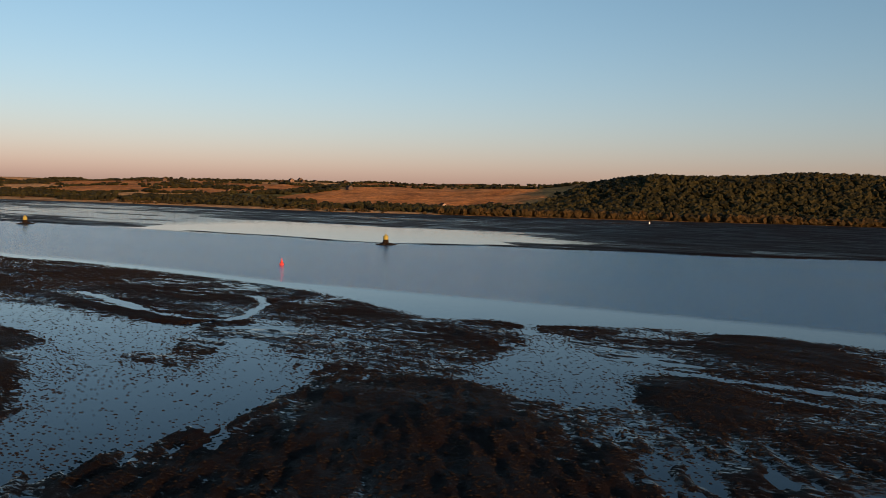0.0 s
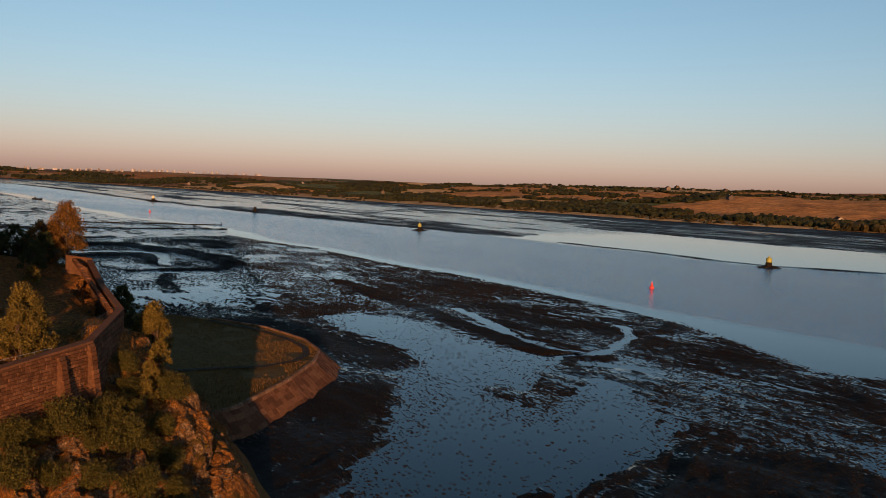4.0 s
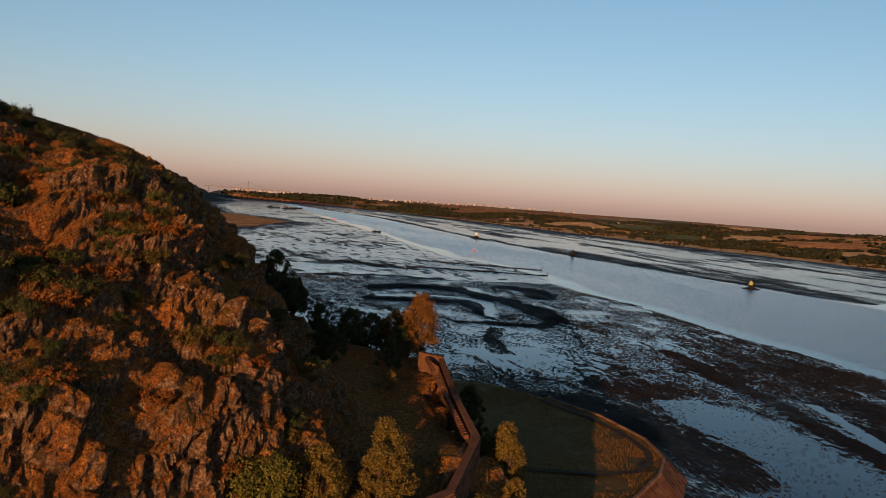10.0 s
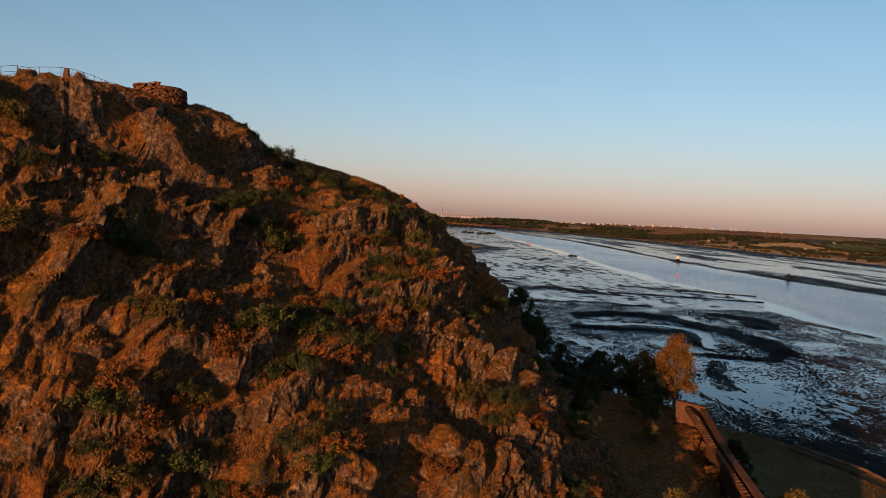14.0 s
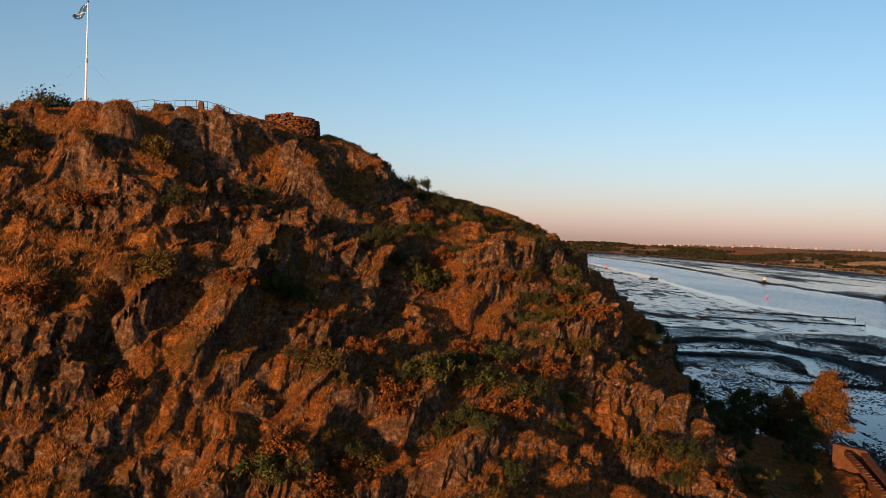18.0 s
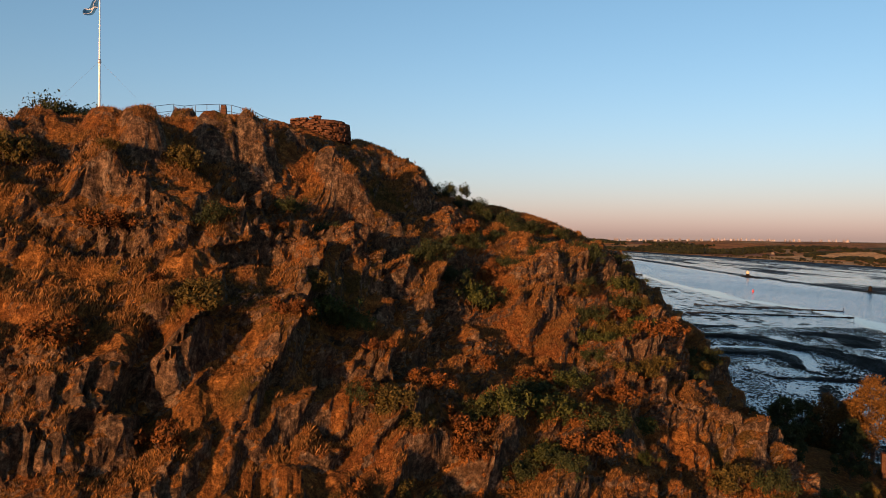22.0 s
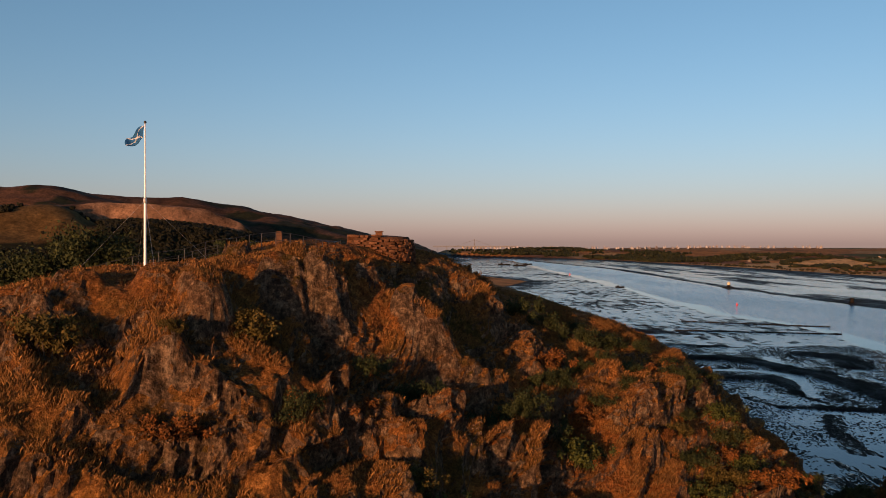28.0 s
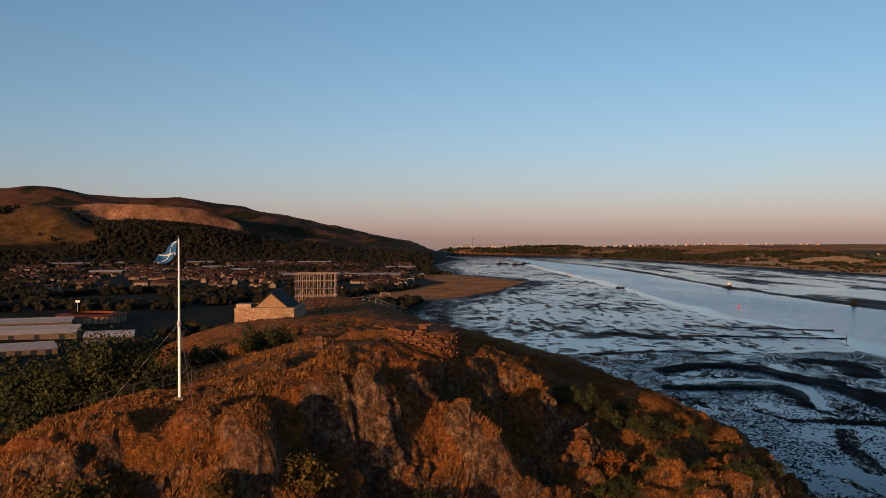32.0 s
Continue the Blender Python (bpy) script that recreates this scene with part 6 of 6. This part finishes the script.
# ---- things on the river ----
MOSS = turf_material("weedy_stone", (0.006, 0.005, 0.004), (0.014, 0.011, 0.008), (0.03, 0.022, 0.015), 1.0)
YELLOW_GREEN = material("faded_yellow_paint", (0.24, 0.23, 0.045), 0.6)
RED_PAINT = material("faded_red_paint", (0.62, 0.05, 0.04), 0.5)


def beacon(x, y, size, seed, paint):
    ob = thing("beacon", "weed-grown stone river beacon with a faded yellow drum", "beacon", "river beacons", at=Matrix.Translation((x, y, -0.4)) @ Matrix.Scale(size, 4))
    r = np.random.default_rng(seed)
    heap = [(9, -0.5), (7.5, 0.5), (4.2, 1.2), (2.9, 1.7), (2.4, 1.9)]
    me = Shape().lathe(heap, 20).done("mound", MOSS)
    for v in me.vertices:
        v.co += Vector(r.normal(0, 0.3, 3)) * (1 if v.co.z > 0 else 0.2)
        v.co.x *= 1.2
    part("mound", me, ob, "dark weedy stones")
    part("base", Shape().lathe([(2.3, 1.5), (2.0, 4.2)], 14).done("base", MOSS), ob)
    part("drum", Shape().lathe([(1.9, 4.2), (1.9, 6.6), (1.6, 7.2)], 14).done("drum", paint), ob, "faded yellow-green drum")
    part("lantern", Shape().lathe([(0.5, 7.2), (0.5, 8.2), (0.2, 8.5)], 8).done("lantern", paint), ob)


beacon(538, 268, 1.0, 1, YELLOW_GREEN), beacon(518, 642, 1.0, 2, YELLOW_GREEN), beacon(511, 1010, 1.0, 3, MOSS)
beacon(492, 1360, 1.25, 4, material("warm_white_paint", (0.6, 0.45, 0.25), 0.6))


def buoy(x, y, size):
    ob = thing("buoy", "red conical channel buoy floating in the river", "buoy", "red buoys", at=Matrix.Translation((x, y, 0)) @ Matrix.Scale(size, 4))
    part("float", Shape().lathe([(0.8, -0.6), (1.3, -0.2), (1.3, 0.7), (0.9, 1.0)], 16).done("float", RED_PAINT, True), ob)
    part("cone", Shape().lathe([(0.75, 1.0), (0.3, 3.0), (0.25, 3.1)], 12).done("cone", RED_PAINT, True), ob)
    part("lamp", Shape().lathe([(0.18, 3.1), (0.18, 3.6), (0.08, 3.7)], 8).done("lamp", RED_PAINT), ob)


buoy(359, 227, 0.95), buoy(360, 985, 1.0), buoy(330, 1900, 1.3)
white_buoy = thing("marker_post", "small white marker on the far mud", "marker", at=Matrix.Translation((1215, 222, 0)))
part("post", Shape().lathe([(1.0, -1), (1.0, 1.6), (0.4, 3.0), (0.15, 3.4)], 10).done("post", WHITE_PAINT), white_buoy)


def hulk(x, y, turn, size):
    ob = thing("boat_hulk", "dark derelict boat hull stranded in the river", "boat", "derelict boats", at=Matrix.Translation((x, y, 0)) @ Matrix.Rotation(turn, 4, "Z") @ Matrix.Scale(size, 4))
    v, f, n = [], [], 9
    for k in range(n):
        u = -1 + 2 * k / (n - 1)
        w = 2.4 * (1 - abs(u) ** 2.5) + 0.15
        v += [(9 * u, -w * 0.6, -0.8), (9 * u, -w, 1.4 + 0.6 * u * u), (9 * u, w, 1.4 + 0.6 * u * u), (9 * u, w * 0.6, -0.8)]
        if k:
            a, b = 4 * k - 4, 4 * k
            f += [(a + i, a + (i + 1) % 4, b + (i + 1) % 4, b + i) for i in range(4)]
    part("hull", mesh("hull", v, f + [(3, 2, 1, 0), (4 * n - 4, 4 * n - 3, 4 * n - 2, 4 * n - 1)], MOSS), ob)
    part("wheelhouse", Shape().box((-5, -1.3, 1.4), (-2, 1.3, 3.2), taper=0.2).done("wheelhouse", MOSS), ob)


hulk(316, 1373, 0.2, 0.9), hulk(300, 2600, 0.1, 2.2), hulk(345, 2750, 0.3, 1.8), hulk(260, 2680, 0.0, 2.2)


def training_wall(a, b, label, seed):
    """A low bank of tipped stone with timber stakes."""
    r = np.random.default_rng(seed)
    a, b = Vector((*a, 0)), Vector((*b, 0))
    n = 70
    side = Vector(((b - a).normalized().y, -(b - a).normalized().x, 0))
    v, f = [], []
    for k in range(n + 1):
        p = a + (b - a) * (k / n)
        h = 0.65 + 0.18 * r.normal()
        for o, z in ((-1.7, -0.6), (-0.5, h), (0.5, h * 0.95), (1.7, -0.6)):
            q = p + side * (o + 0.2 * r.normal())
            v.append((q.x, q.y, z))
        if k:
            i, j = 4 * k - 4, 4 * k
            f += [(i, j, j + 1, i + 1), (i + 1, j + 1, j + 2, i + 2), (i + 2, j + 2, j + 3, i + 3)]
    ob = thing("training_wall", label, "jetty", "training walls")
    part("bank", mesh("bank", v, f, MOSS), ob)
    for k in range(0, n + 1, 5):
        p = a + (b - a) * (k / n)
        part("stake", Shape().rod((p.x, p.y, 0), (p.x, p.y, 1.2), 0.16, sides=6).done("stake", BARK), ob)
    part("end_post", Shape().rod((b.x, b.y, -1), (b.x, b.y, 3.0), 0.22, sides=8).done("end_post", MOSS), ob)


training_wall((230, 785), (345, 734), "long low bank of dark stones running into the river", 1)
training_wall((199, 706), (326, 677), "long low bank of dark stones running into the river", 2)


# ---- weed-covered stones strewn on the mud ----
def strewn(count, seed, box, low, high, accept):
    r = np.random.default_rng(seed)
    p = np.zeros((0, 2))
    while len(p) < count:
        q = np.stack([r.uniform(box[0], box[1], count), r.uniform(box[2], box[3], count)], 1)
        p = np.concatenate([p, q[accept(q[:, 0], q[:, 1], r)]])
    p = p[:count]
    z, d, b = land_height(p[:, 0], p[:, 1])
    keep = (b < -2) & (z > -0.9) & ((z > -0.45) | (r.random(len(p)) < 0.28))
    p, z = p[keep], z[keep]
    base = np.array([(1, 0, 0), (0.2, 0.9, 0), (-0.9, 0.3, 0), (-0.3, -0.9, 0), (0.7, -0.6, 0), (0, 0, 1)])
    s = r.uniform(low, high, len(p)) ** 1.0
    v = base[None] * (1 + r.uniform(-0.3, 0.3, (len(p), 6, 1))) * np.stack([s * r.uniform(0.6, 1.0, len(p)), s * r.uniform(0.9, 1.7, len(p)), s * 0.35], 1)[:, None]
    v = v + np.stack([p[:, 0], p[:, 1], np.maximum(z, -0.02)], 1)[:, None]
    f = np.array([(0, 1, 5), (1, 2, 5), (2, 3, 5), (3, 4, 5), (4, 0, 5)])[None] + (np.arange(len(p)) * 6)[:, None, None]
    return mesh("stones", v.reshape(-1, 3), f.reshape(-1, 3), MOSS)


def patchy(scale, seed, cut):
    return lambda x, y, r: fbm(x / scale, y / (scale * 1.6), 0, 3, seed) + r.uniform(-0.25, 0.25, len(x)) > cut


thing("stones", "dark weed-covered stones strewn over mud and pools", "stones", kind="stuff", data=strewn(80000, 61, (80, 300, -60, 260), 0.14, 0.46, patchy(22, 120, -0.35)))
thing("stones", "dark weed clumps on the upper mudflat", "stones", kind="stuff", data=strewn(60000, 62, (70, 300, 225, 600), 0.25, 0.75, patchy(16, 121, -0.15)))
